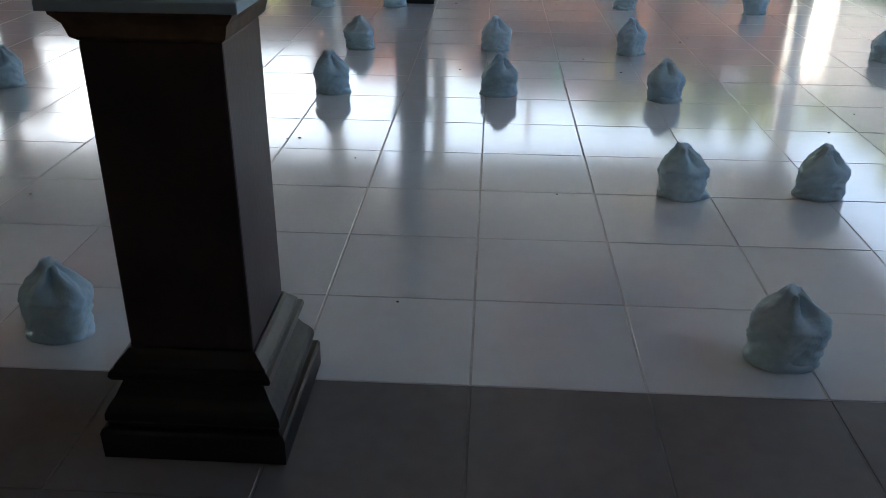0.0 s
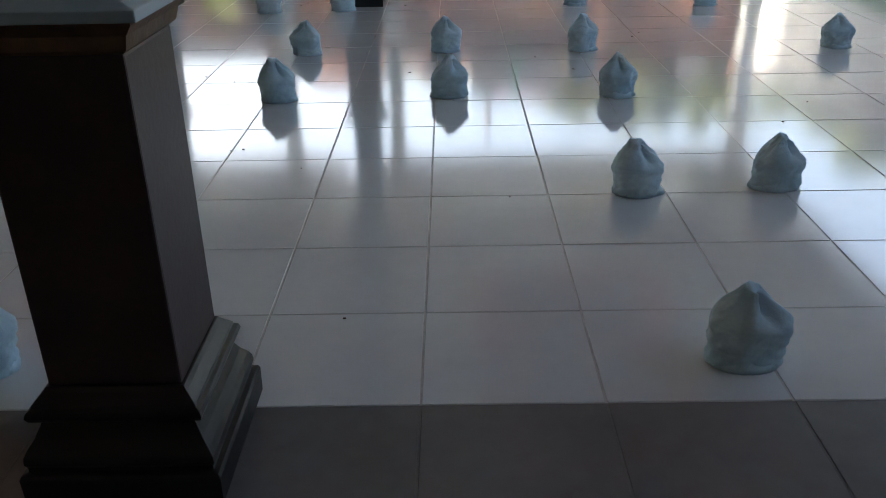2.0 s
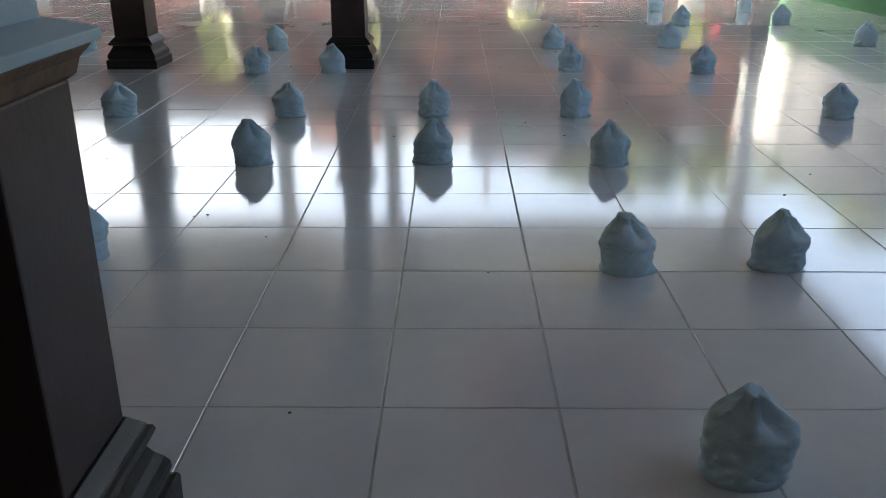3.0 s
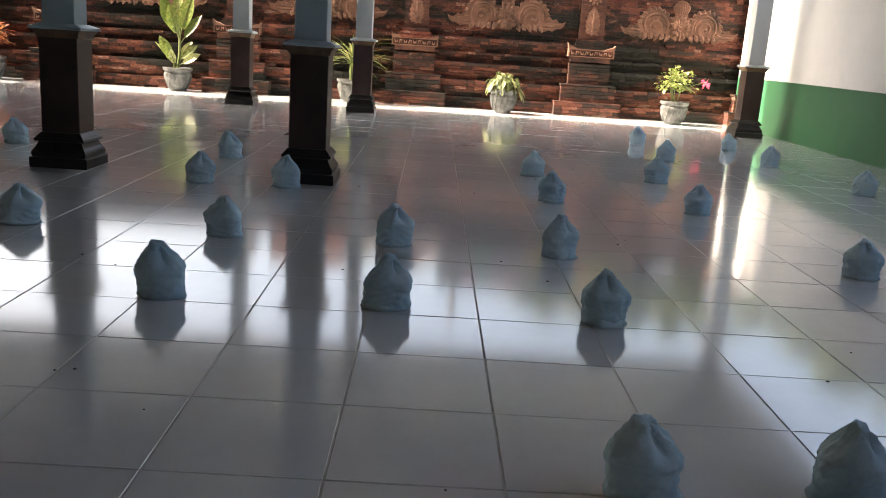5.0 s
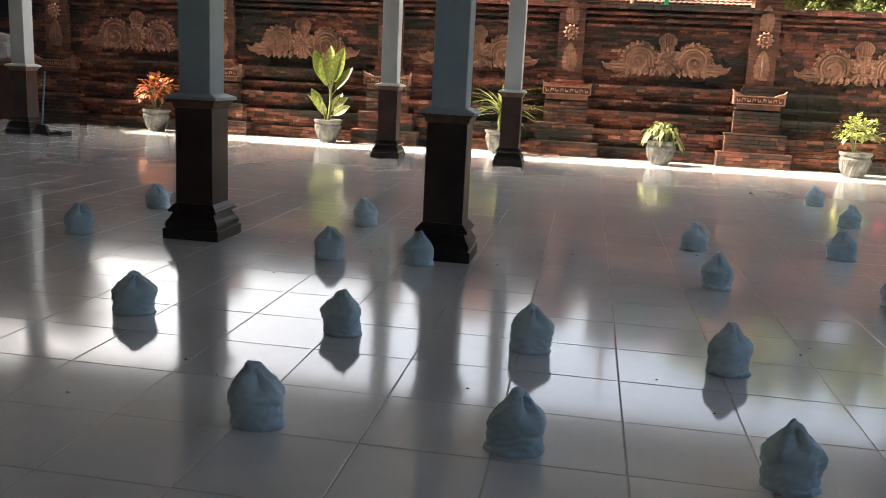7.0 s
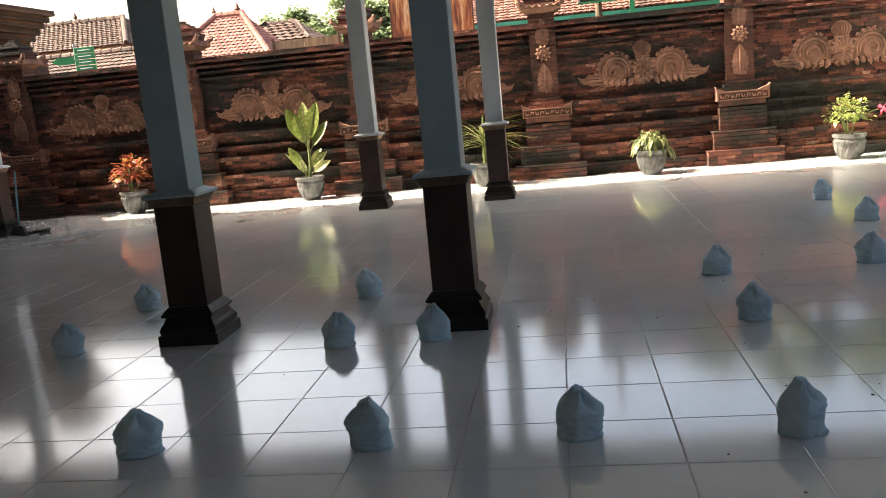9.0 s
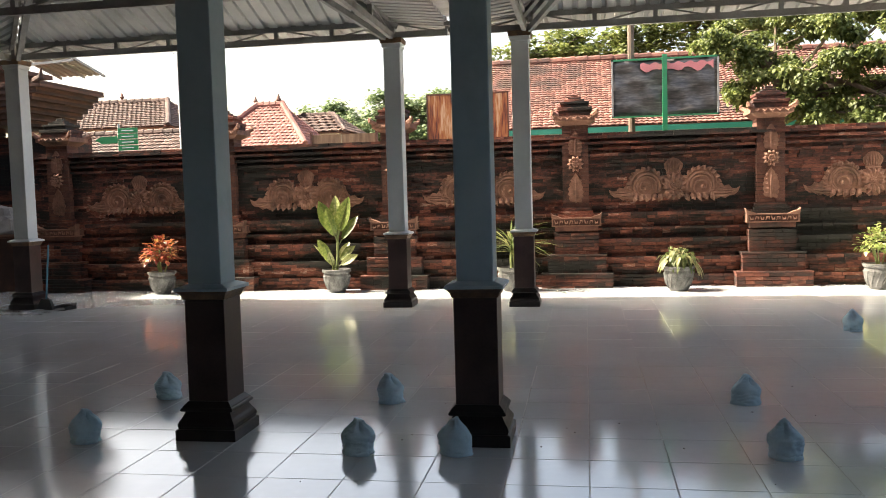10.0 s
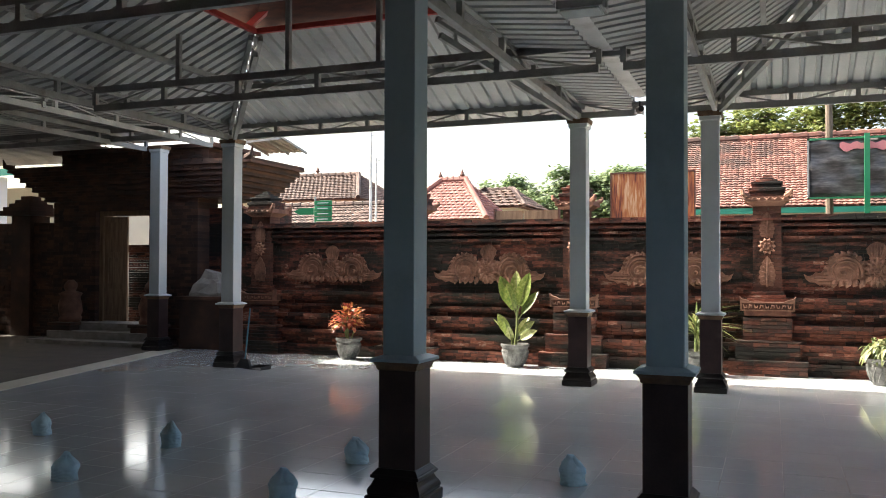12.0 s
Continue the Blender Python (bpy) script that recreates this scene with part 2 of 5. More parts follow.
M_GLASSY = mat("lamp_glass", [(0.3, (0.45, 0.48, 0.47)), (0.7, (0.55, 0.58, 0.56))], 3, 0.15, bump=0)
M_CREAM = mat("cream_wall", [(0.3, (0.50, 0.45, 0.36)), (0.7, (0.60, 0.55, 0.45))], 1, 0.85, bump=0.1)


# ---- mesh helpers ----
def box(bm, x0, x1, y0, y1, z0, z1):
    v = [bm.verts.new(p) for p in ((x0, y0, z0), (x1, y0, z0), (x1, y1, z0), (x0, y1, z0), (x0, y0, z1), (x1, y0, z1), (x1, y1, z1), (x0, y1, z1))]
    for f in ((3, 2, 1, 0), (4, 5, 6, 7), (0, 1, 5, 4), (1, 2, 6, 5), (2, 3, 7, 6), (3, 0, 4, 7)):
        bm.faces.new([v[i] for i in f])


def frustum(bm, cx, cy, a0, b0, z0, a1, b1, z1):
    """A four-sided block with half-sizes a, b that change from z0 to z1."""
    v = [bm.verts.new((cx + sx * a, cy + sy * b, z)) for a, b, z in ((a0, b0, z0), (a1, b1, z1)) for sx, sy in ((-1, -1), (1, -1), (1, 1), (-1, 1))]
    for f in ((3, 2, 1, 0), (4, 5, 6, 7), (0, 1, 5, 4), (1, 2, 6, 5), (2, 3, 7, 6), (3, 0, 4, 7)):
        bm.faces.new([v[i] for i in f])


def square_lathe(bm, profile):
    """A square moulding from (half-width, height) steps, closed at both ends."""
    rings = [[bm.verts.new((sx * a, sy * a, z)) for sx, sy in ((-1, -1), (1, -1), (1, 1), (-1, 1))] for a, z in profile]
    for r, s in zip(rings, rings[1:]):
        for i in range(4):
            bm.faces.new((r[i], r[(i + 1) % 4], s[(i + 1) % 4], s[i]))
    bm.faces.new(rings[0][::-1])
    bm.faces.new(rings[-1])


def lathe(bm, profile, n=20, cx=0.0, cy=0.0):
    rings = [[bm.verts.new((cx + a * math.cos(2 * math.pi * i / n), cy + a * math.sin(2 * math.pi * i / n), z)) for i in range(n)] for a, z in profile]
    for r, s in zip(rings, rings[1:]):
        for i in range(n):
            bm.faces.new((r[i], r[(i + 1) % n], s[(i + 1) % n], s[i]))
    bm.faces.new(rings[0][::-1])
    bm.faces.new(rings[-1])


def beam(bm, p, q, w, h):
    """A straight bar from p to q, w wide and h high."""
    p, q = Vector(p), Vector(q)
    d = (q - p).normalized()
    side = d.cross(Vector((0, 0, 1)))
    side = side.normalized() if side.length > 0.01 else Vector((1, 0, 0))
    up = side.cross(d).normalized()
    v = [bm.verts.new(e + side * (sx * w / 2) + up * (sz * h / 2)) for e in (p, q) for sx, sz in ((-1, -1), (1, -1), (1, 1), (-1, 1))]
    for f in ((3, 2, 1, 0), (4, 5, 6, 7), (0, 1, 5, 4), (1, 2, 6, 5), (2, 3, 7, 6), (3, 0, 4, 7)):
        bm.faces.new([v[i] for i in f])


def tube(bm, pts, radii, n=8):
    """A round limb along pts."""
    rings = []
    for i, (p, r) in enumerate(zip(pts, radii)):
        p = Vector(p)
        d = (Vector(pts[min(i + 1, len(pts) - 1)]) - Vector(pts[max(i - 1, 0)])).normalized()
        a = d.cross(Vector((0.31, 0.95, 0.1))).normalized()
        b = d.cross(a)
        rings.append([bm.verts.new(p + r * (a * math.cos(2 * math.pi * k / n) + b * math.sin(2 * math.pi * k / n))) for k in range(n)])
    for r, s in zip(rings, rings[1:]):
        for k in range(n):
            bm.faces.new((r[k], r[(k + 1) % n], s[(k + 1) % n], s[k]))
    bm.faces.new(rings[0][::-1])
    bm.faces.new(rings[-1])


def mesh_of(name, bm, material, smooth=False, bevel=0.0):
    if bevel:
        bmesh.ops.bevel(bm, geom=bm.edges[:], offset=bevel, segments=2, affect="EDGES", profile=0.6)
    bmesh.ops.recalc_face_normals(bm, faces=bm.faces[:])
    me = bpy.data.meshes.new(name)
    bm.to_mesh(me)
    bm.free()
    me.materials.append(material)
    if smooth:
        me.polygons.foreach_set("use_smooth", [True] * len(me.polygons))
    return me


def part(name, bm, material, parent=None, label="", smooth=False, bevel=0.0):
    ob = new(name, mesh_of(name, bm, material, smooth, bevel))
    ob.parent = parent
    return tagged(ob, label)


def solid(name, material, parent, boxes, label="", bevel=0.0):
    bm = bmesh.new()
    for b in boxes:
        box(bm, *b)
    return part(name, bm, material, parent, label, bevel=bevel)


def thing(name, m, label, category, group="", kind=""):
    ob = new(name)
    ob.matrix_world = m
    return tagged(ob, label, category, group, kind)


# ---- setting: ground, floor, walls ----
FX0, FX1, FY0, FY1 = -9.6, 4.8, -6.4, 14.4
tagged(solid("ground", M_EARTH, None, [(-300, 300, -200, 400, -0.6, -0.16)]), "bare brown earth around the pavilion", "ground", kind="structure")
tagged(solid("pavement", M_PAVE, None, [(-30, FX0 - 0.002, -6.4, 18, -0.158, -0.006)]), "dark worn paving before the brick gate", "pavement", kind="structure")
floor = tagged(solid("floor", M_GROUT, None, [(FX0, FX1, FY0, FY1, -0.155, -0.0018)]), "glossy pale grey ceramic tile floor with light joints", "floor", kind="structure")



def edge_x(y):
    """The skew edge between the tiles and the paving of the forecourt."""
    return -8.92 - 0.26 * (y - 9.79)


def skew_strip(name, material, off0, off1, y0, y1, z1, label, category):
    bm = bmesh.new()
    v = [bm.verts.new(p) for z in (-0.003, z1) for p in ((edge_x(y0) + off0, y0, z), (edge_x(y0) + off1, y0, z), (edge_x(y1) + off1, y1, z), (edge_x(y1) + off0, y1, z))]
    for f in ((3, 2, 1, 0), (4, 5, 6, 7), (0, 1, 5, 4), (1, 2, 6, 5), (2, 3, 7, 6), (3, 0, 4, 7)):
        bm.faces.new([v[i] for i in f])
    return tagged(part(name, bm, material), label, category, kind="structure")


skew_strip("pavement_edge", M_PAVE, -5.5, 0.0, 2.0, 15.0, 0.010, "dark worn paving over the edge of the tiles", "pavement")
# no real border: a paler reflection on the floor, laid as a cream slab
skew_strip("kerb", M_CREAM, 0.0, 0.42, 2.0, 14.2, 0.006, "cream strip beside the paving, standing in for the floor's changing reflection", "kerb")
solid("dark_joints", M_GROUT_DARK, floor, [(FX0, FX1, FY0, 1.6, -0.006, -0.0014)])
# added behind the camera to block light and darken the near floor
back = tagged(solid("unseen_wall_south", M_PLASTER, None, [(-30, 5.0, -2.9, -2.6, -0.16, 3.24)]), "plain unseen wall added to keep light out", "wall", kind="structure")

# side wall: white above a green dado, with a thin cap
east = tagged(solid("wall_east", M_WHITE, None, [(4.80, 5.0, -6.4, 14.30, 0.74, 2.03)]), "white wall with a green painted dado", "wall", kind="structure")
# unseen raised stretch, added to close off light from the near side
solid("unseen_upper_wall", M_WHITE, east, [(4.80, 5.0, -2.6, 0.6, 2.09, 3.24)])
solid("dado", M_GREEN, east, [(4.795, 5.0, -6.4, 14.30, -0.15, 0.74)], "dark green painted lower band")
solid("cap", M_WHITE, east, [(4.77, 5.03, -6.4, 14.30, 2.03, 2.09)], bevel=0.008)

# ---- brick garden wall ----
WALL_Y = 14.50
PIL_X = (-8.20, -5.43, -2.78, -0.13, 2.52, 5.17)
wall = tagged(solid("wall_north", M_MORTAR, None, [(-8.6, 5.6, WALL_Y + 0.02, WALL_Y + 0.30, -0.15, 2.10)]),
              "old red brick garden wall with dark moss stains", "wall", kind="structure")
# courses: bottom, top, and how far the face stands before the wall's face
BANDS = ((-0.02, 0.17, 0.13), (0.17, 0.37, 0.07), (0.37, 0.42, 0.15), (0.42, 0.62, 0.04), (0.62, 0.68, 0.11), (0.68, 0.80, 0.0), (0.80, 0.84, 0.05), (0.84, 0.96, 0.0),
         (0.96, 1.00, 0.05), (1.00, 1.05, 0.10), (1.05, 1.85, 0.0), (1.85, 1.89, 0.05), (1.89, 1.94, 0.02), (1.94, 1.98, 0.08), (1.98, 2.02, 0.04),
         (2.02, 2.06, 0.11), (2.06, 2.10, 0.06), (2.10, 2.14, 0.14), (2.14, 2.18, 0.09))


rng = random.Random(4)
near_bricks, far_bricks = [], []
for a, b, p in BANDS:
    n = max(1, round((b - a) / 0.05))
    h = (b - a) / n
    for k in range(n):
        z = a + k * h
        x = -8.6 - rng.random() * 0.2
        while x < 5.6:
            w = rng.choice((0.11, 0.14, 0.17, 0.20, 0.22))
            d = p + rng.uniform(0.0, 0.014) + (0.012 if rng.random() < 0.12 else 0) - (0.012 if rng.random() < 0.12 else 0)
            (near_bricks if (0.3 < x < 1.85 and 0.42 <= z < 1.85) else far_bricks).append((x, w - 0.004, z + 0.002, h - 0.0035, d))
            x += w


def piece(bm, x, w, z, h, d, y=WALL_Y):
    box(bm, x, x + w, y - d, y + 0.03, z, z + h)


# ---- roof sheets, eaves and hips: two pavilions side by side with a gutter between them ----
def corrugated(bm, a, b, c, d, pitch=0.17, rib=0.032, t=0.004):
    """A ribbed sheet between the eave a-b and the upper edge d-c; ribs run up the slope."""
    a, b, c, d = (Vector(v) for v in (a, b, c, d))
    n = max(2, round((b - a).length / pitch))
    up = (b - a).cross(d - a).normalized()
    if up.z < 0:
        up = -up
    prof = ((0.0, 0.0), (0.42, 0.0), (0.5, 1.0), (0.74, 1.0), (0.82, 0.0))
    span = (b - a).length
    along = (b - a) / span
    h0, h1 = (d - a).dot(along), (b - c).dot(along)
    rise = (d - a) - along * h0

    def reach(s):
        lo = s * span / h0 if h0 > 0.01 else 1.0
        hi = (1 - s) * span / h1 if h1 > 0.01 else 1.0
        return max(0.0, min(1.0, lo, hi))

    cols = []
    for i in range(n):
        for u, hgt in prof:
            s = (i + u) / n
            p = a.lerp(b, s) + up * rib * hgt
            cols.append((p, p + rise * reach(s)))
    cols.append((b, b + rise * reach(1.0)))
    low = [(bm.verts.new(p), bm.verts.new(q)) for p, q in cols]
    top = [(bm.verts.new(p + up * t), bm.verts.new(q + up * t)) for p, q in cols]
    for (p, q), (r, s) in zip(low, low[1:]):
        bm.faces.new((p, r, s, q))
    for (p, q), (r, s) in zip(top, top[1:]):
        bm.faces.new((q, s, r, p))


Z_EAVE, Z_RING = 3.50, 4.21
Y_FAR, Y_NEAR = 12.45, -5.2
RUN_OUT, RUN_IN, RUN_Y = 1.65, 1.12, 1.95


def pavilion_roof(x0, x1, gutter_low, gutter_high):
    r0, r1 = (RUN_OUT, RUN_IN) if gutter_low else (RUN_IN, RUN_OUT)
    roof = tagged(new("pavilion_roof"), "ribbed zinc roof on grey steel, with a raised red-edged upper tier", "roof", kind="structure")
    xi0, xi1, yi1, yi0 = x0 + r0, x1 - r1, Y_FAR - RUN_Y, Y_NEAR + RUN_Y
    slopes = (((x0, Y_FAR), (x1, Y_FAR), (xi1, yi1), (xi0, yi1)), ((x1, Y_NEAR), (x0, Y_NEAR), (xi0, yi0), (xi1, yi0)),
              ((x0, Y_NEAR), (x0, Y_FAR), (xi0, yi1), (xi0, yi0)), ((x1, Y_FAR), (x1, Y_NEAR), (xi1, yi0), (xi1, yi1)))
    for k, s in enumerate(slopes):
        bm = bmesh.new()
        corrugated(bm, *((x, y, Z_EAVE if j < 2 else Z_RING) for j, (x, y) in enumerate(s)))
        part("roof_sheet", bm, M_SHEET, roof)
    # flat eave skirts
    e0, e1 = x0 - (0.71 if gutter_high else 0.6), x1 + (0.71 if gutter_low else 0.42)
    for quad in (((e0, Y_FAR + 0.62), (e1, Y_FAR + 0.62), (x1, Y_FAR), (x0, Y_FAR)), ((e0, Y_NEAR), (e0, Y_FAR + 0.62), (x0, Y_FAR), (x0, Y_NEAR)),
                 ((e1, Y_FAR + 0.62), (e1, Y_NEAR), (x1, Y_NEAR), (x1, Y_FAR))):
        bm = bmesh.new()
        corrugated(bm, *((x, y, Z_EAVE - 0.01 - (0.075 if j < 2 else 0)) for j, (x, y) in enumerate(quad)))
        part("eave_sheet", bm, M_SHEET, roof)
    # red ring, posts and the dark upper tier
    for p, q in (((xi0, yi1), (xi1, yi1)), ((xi0, yi0), (xi1, yi0)), ((xi0, yi0), (xi0, yi1)), ((xi1, yi0), (xi1, yi1))):
        bm = bmesh.new()
        beam(bm, (*p, Z_RING + 0.02), (*q, Z_RING + 0.02), 0.05, 0.06)
        part("ring_beam", bm, M_RED, roof, "red painted ring beam")
    cx, cy = (xi0 + xi1) / 2, (yi0 + yi1) / 2
    hx, hy = (xi1 - xi0) / 2 + 0.16, (yi1 - yi0) / 2 + 0.16
    bm = bmesh.new()
    zt = Z_RING + 0.055
    v = [bm.verts.new(p) for p in ((cx - hx, cy - hy, zt), (cx + hx, cy - hy, zt), (cx + hx, cy + hy, zt), (cx - hx, cy + hy, zt),
                                   (cx, cy - hy + hx, zt + 0.95), (cx, cy + hy - hx, zt + 0.95))]
    for f in ((0, 1, 4), (2, 3, 5), (1, 2, 5, 4), (3, 0, 4, 5)):
        bm.faces.new([v[i] for i in f])
    geom = bmesh.ops.extrude_face_region(bm, geom=bm.faces[:])
    bmesh.ops.translate(bm, vec=(0, 0, 0.05), verts=[g for g in geom["geom"] if isinstance(g, bmesh.types.BMVert)])
    part("upper_roof", bm, M_DARKWOOD, roof, "dark reddish upper tier")
    for i in range(9):
        y = yi1 - 0.05 - i * 1.2
        for sx in (-1, 1):
            bm = bmesh.new()
            beam(bm, (cx + sx * (hx - 0.1), y, zt + 0.02), (cx, y, zt + 0.89), 0.05, 0.08)
            part("rafter", bm, M_RED, roof, "red painted rafter")
    return roof


def truss(p, q, depth, posts, label="grey steel roof truss with two chords", ext=0.0, king=()):
    """A flat steel truss between p and q (lower chord), with the upper chord depth above."""
    p, q = Vector(p), Vector(q)
    t = tagged(new("roof_truss"), label, "truss", "steel roof trusses")
    up = Vector((0, 0, depth))
    for name, a, b in (("lower_chord", p, q), ("upper_chord", p + up, q + up)):
        bm = bmesh.new()
        beam(bm, a, b, 0.05, 0.075)
        part(name, bm, M_STEEL, t)
    for i in range(posts + 1):
        a = p.lerp(q, i / posts)
        bm = bmesh.new()
        beam(bm, a + Vector((0, 0, 0.0375)), a + up - Vector((0, 0, 0.0375)), 0.05, 0.05)
        part("post", bm, M_STEEL, t)
        if i < posts:
            b = p.lerp(q, (i + 1) / posts)
            bm = bmesh.new()
            s, e = (a, b + up) if i % 2 == 0 else (a + up, b)
            beam(bm, s, e, 0.018, 0.018)
            part("brace", bm, M_STEEL, t)
    for f, top in king:
        a = p.lerp(q, f)
        bm = bmesh.new()
        beam(bm, a + up, (a.x, a.y, top), 0.05, 0.05)
        part("king_post", bm, M_STEEL, t)
    return t


XL0, XL1, XR0, XR1 = -7.41, -2.30, -0.69, 4.33
pavilion_roof(XL0, XL1, True, False)
pavilion_roof(XR0, XR1, False, True)
# eave trusses, cross trusses and side trusses
truss((XL0, 12.44, 3.34), (-1.62, 12.44, 3.34), 0.15, 8)
truss((-1.25, 12.44, 3.34), (XR1, 12.44, 3.34), 0.15, 8)
for y in (9.6, 6.76, 4.1, 1.48):
    truss((XL0 + 0.1, y, 3.25), (-1.52, y, 3.25), 0.21, 6, king=((0.2, 4.0), (0.44, 5.0), (0.62, 4.6)))
    truss((-1.30, y, 3.25), (XR1, y, 3.25), 0.21, 6, king=((0.38, 4.6), (0.56, 5.0), (0.8, 3.93)))
for x in (XL0, XL1, XR0, XR1):
    truss((x + 0.01, -5.0, 3.315), (x + 0.01, 12.38, 3.315), 0.20, 16, "grey steel side truss under the eave")


def hip_rafter(p, q):
    t = tagged(new("hip_rafter"), "double grey steel hip rafter", "rafter", "hip rafters")
    flat = Vector((q[0] - p[0], q[1] - p[1], 0)).normalized()
    side = Vector((-flat.y, flat.x, 0))
    for off, dz in ((-0.06, -0.01), (0.06, -0.01), (0.0, -0.20)):
        bm = bmesh.new()
        d = side * off + Vector((0, 0, dz))
        beam(bm, Vector(p) + d, Vector(q) + d, 0.05, 0.07)
        part("chord", bm, M_STEEL, t)
    for k in range(5):
        a = Vector(p).lerp(Vector(q), (k + 0.5) / 5)
        bm = bmesh.new()
        beam(bm, a + Vector((0, 0, -0.16)), a - Vector((0, 0, 0.035)), 0.03, 0.03)
        part("web", bm, M_STEEL, t)


SIDES = ((XL0, RUN_OUT), (XL1, -RUN_IN), (XR0, RUN_IN), (XR1, -RUN_OUT))
for cx, run in SIDES:
    hip_rafter((cx, Y_FAR, Z_EAVE - 0.05), (cx + run, Y_FAR - RUN_Y, Z_RING - 0.05))
# purlins on the side slopes
for cx, run in SIDES:
    bm = bmesh.new()
    beam(bm, (cx + run / 2, -4.2, Z_EAVE + 0.315), (cx + run / 2, Y_FAR - RUN_Y / 2, Z_EAVE + 0.315), 0.05, 0.06)
    tagged(part("purlin", bm, M_STEEL), "grey steel purlin under the roof sheets", "purlin", "purlins")
for x0, x1 in ((XL0, XL1), (XR0, XR1)):
    bm = bmesh.new()
    beam(bm, (x0 + 0.75, Y_FAR - RUN_Y / 2, Z_EAVE + 0.315), (x1 - 0.75, Y_FAR - RUN_Y / 2, Z_EAVE + 0.315), 0.05, 0.06)
    tagged(part("purlin", bm, M_STEEL), "grey steel purlin under the roof sheets", "purlin", "purlins")

# valley gutter between the pavilions
tagged(solid("flashing", M_SHEET, None, [(-2.28, -0.72, -5.2, 13.1, 3.82, 3.83)]), "zinc flashing over the gutter", "flashing", kind="structure")
gutter = tagged(new("valley_gutter"), "white curved sheet-metal valley gutter", "gutter", kind="structure")
bm = bmesh.new()
R = 0.19
GX, GZ = -1.495, 3.62
arc = [(GX + R * math.cos(math.pi * (1 + i / 12)), GZ + R * math.sin(math.pi * (1 + i / 12))) for i in range(13)]
arc = [(GX - R, GZ + 0.12)] + arc + [(GX + R, GZ + 0.12)]
rows = []
for y in [-5 + i * 1.0 for i in range(18)]:
    rows.append([(bm.verts.new((x, y, z)), bm.verts.new((x * 0.985 + GX * 0.015, y, z + 0.006))) for x, z in arc])
for r, s in zip(rows, rows[1:]):
    for i in range(len(arc) - 1):
        bm.faces.new((r[i][0], r[i + 1][0], s[i + 1][0], s[i][0]))
        bm.faces.new((r[i][1], s[i][1], s[i + 1][1], r[i + 1][1]))
part("trough", bm, M_PVC, gutter, smooth=True)
for y in (12.2, 9.7, 6.8, 4.1, 1.5):
    bm = bmesh.new()
    beam(bm, (-1.62, y, 3.40), (-1.25, y, 3.40), 0.04, 0.05)
    part("hanger", bm, M_STEEL, gutter)


# ---- columns ----
def column(m, top, label="blue-grey painted square column on a maroon stone pedestal", paint=M_PAINT, rise=0.0):
    c = thing("column", m, label, "column", "pavilion columns")
    bm = bmesh.new()
    square_lathe(bm, ((0.183, 0.0), (0.184, 0.058), (0.180, 0.066), (0.170, 0.068), (0.170, 0.076), (0.174, 0.084), (0.173, 0.098), (0.166, 0.112), (0.154, 0.128), (0.145, 0.146),
                      (0.139, 0.158), (0.138, 0.164), (0.156, 0.167), (0.160, 0.176), (0.157, 0.186), (0.149, 0.191), (0.148, 0.196), (0.140, 0.205), (0.131, 0.214), (0.125, 0.222)))
    part("plinth", bm, M_BASE, c, "black moulded stone plinth", bevel=0.0015)
    bm = bmesh.new()
    square_lathe(bm, ((0.121, 0.222), (0.121, 0.815 + rise)))
    part("pedestal", bm, M_PEDESTAL, c, "dark maroon stone pedestal", bevel=0.005)
    bm = bmesh.new()
    square_lathe(bm, [(a, z + rise) for a, z in ((0.121, 0.815), (0.130, 0.822), (0.136, 0.845), (0.150, 0.862), (0.150, 0.868))])
    part("moulding", bm, M_TRIM, c, "worn ochre moulding")
    bm = bmesh.new()
    square_lathe(bm, [(a, z + rise) for a, z in ((0.164, 0.868), (0.164, 0.886), (0.110, 0.906))])
    part("ledge", bm, paint, c, bevel=0.003)
    bm = bmesh.new()
    square_lathe(bm, ((0.103, 0.90 + rise), (0.103, top - 0.10)))
    part("shaft", bm, paint, c, "painted shaft", bevel=0.008)
    bm = bmesh.new()
    square_lathe(bm, ((0.106, top - 0.12), (0.118, top - 0.105), (0.118, top - 0.07), (0.128, top - 0.06)))
    part("capital", bm, paint, c, bevel=0.003)
    bm = bmesh.new()
    square_lathe(bm, ((0.132, top - 0.0595), (0.138, top - 0.02), (0.138, top)))
    part("abacus", bm, M_TRIM, c, "brown painted top moulding", bevel=0.003)
    return c


first = column(pose(-0.537, 1.485, 0), 3.29)
for x, y in ((-0.605, 6.76), (-2.185, 6.76)):
    copy_thing(first, pose(x, y, 0))
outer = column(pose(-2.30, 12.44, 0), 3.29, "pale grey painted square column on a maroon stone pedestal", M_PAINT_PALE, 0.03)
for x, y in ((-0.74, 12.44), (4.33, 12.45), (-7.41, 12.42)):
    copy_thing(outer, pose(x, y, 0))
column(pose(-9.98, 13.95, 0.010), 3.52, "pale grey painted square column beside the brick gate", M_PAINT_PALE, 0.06)


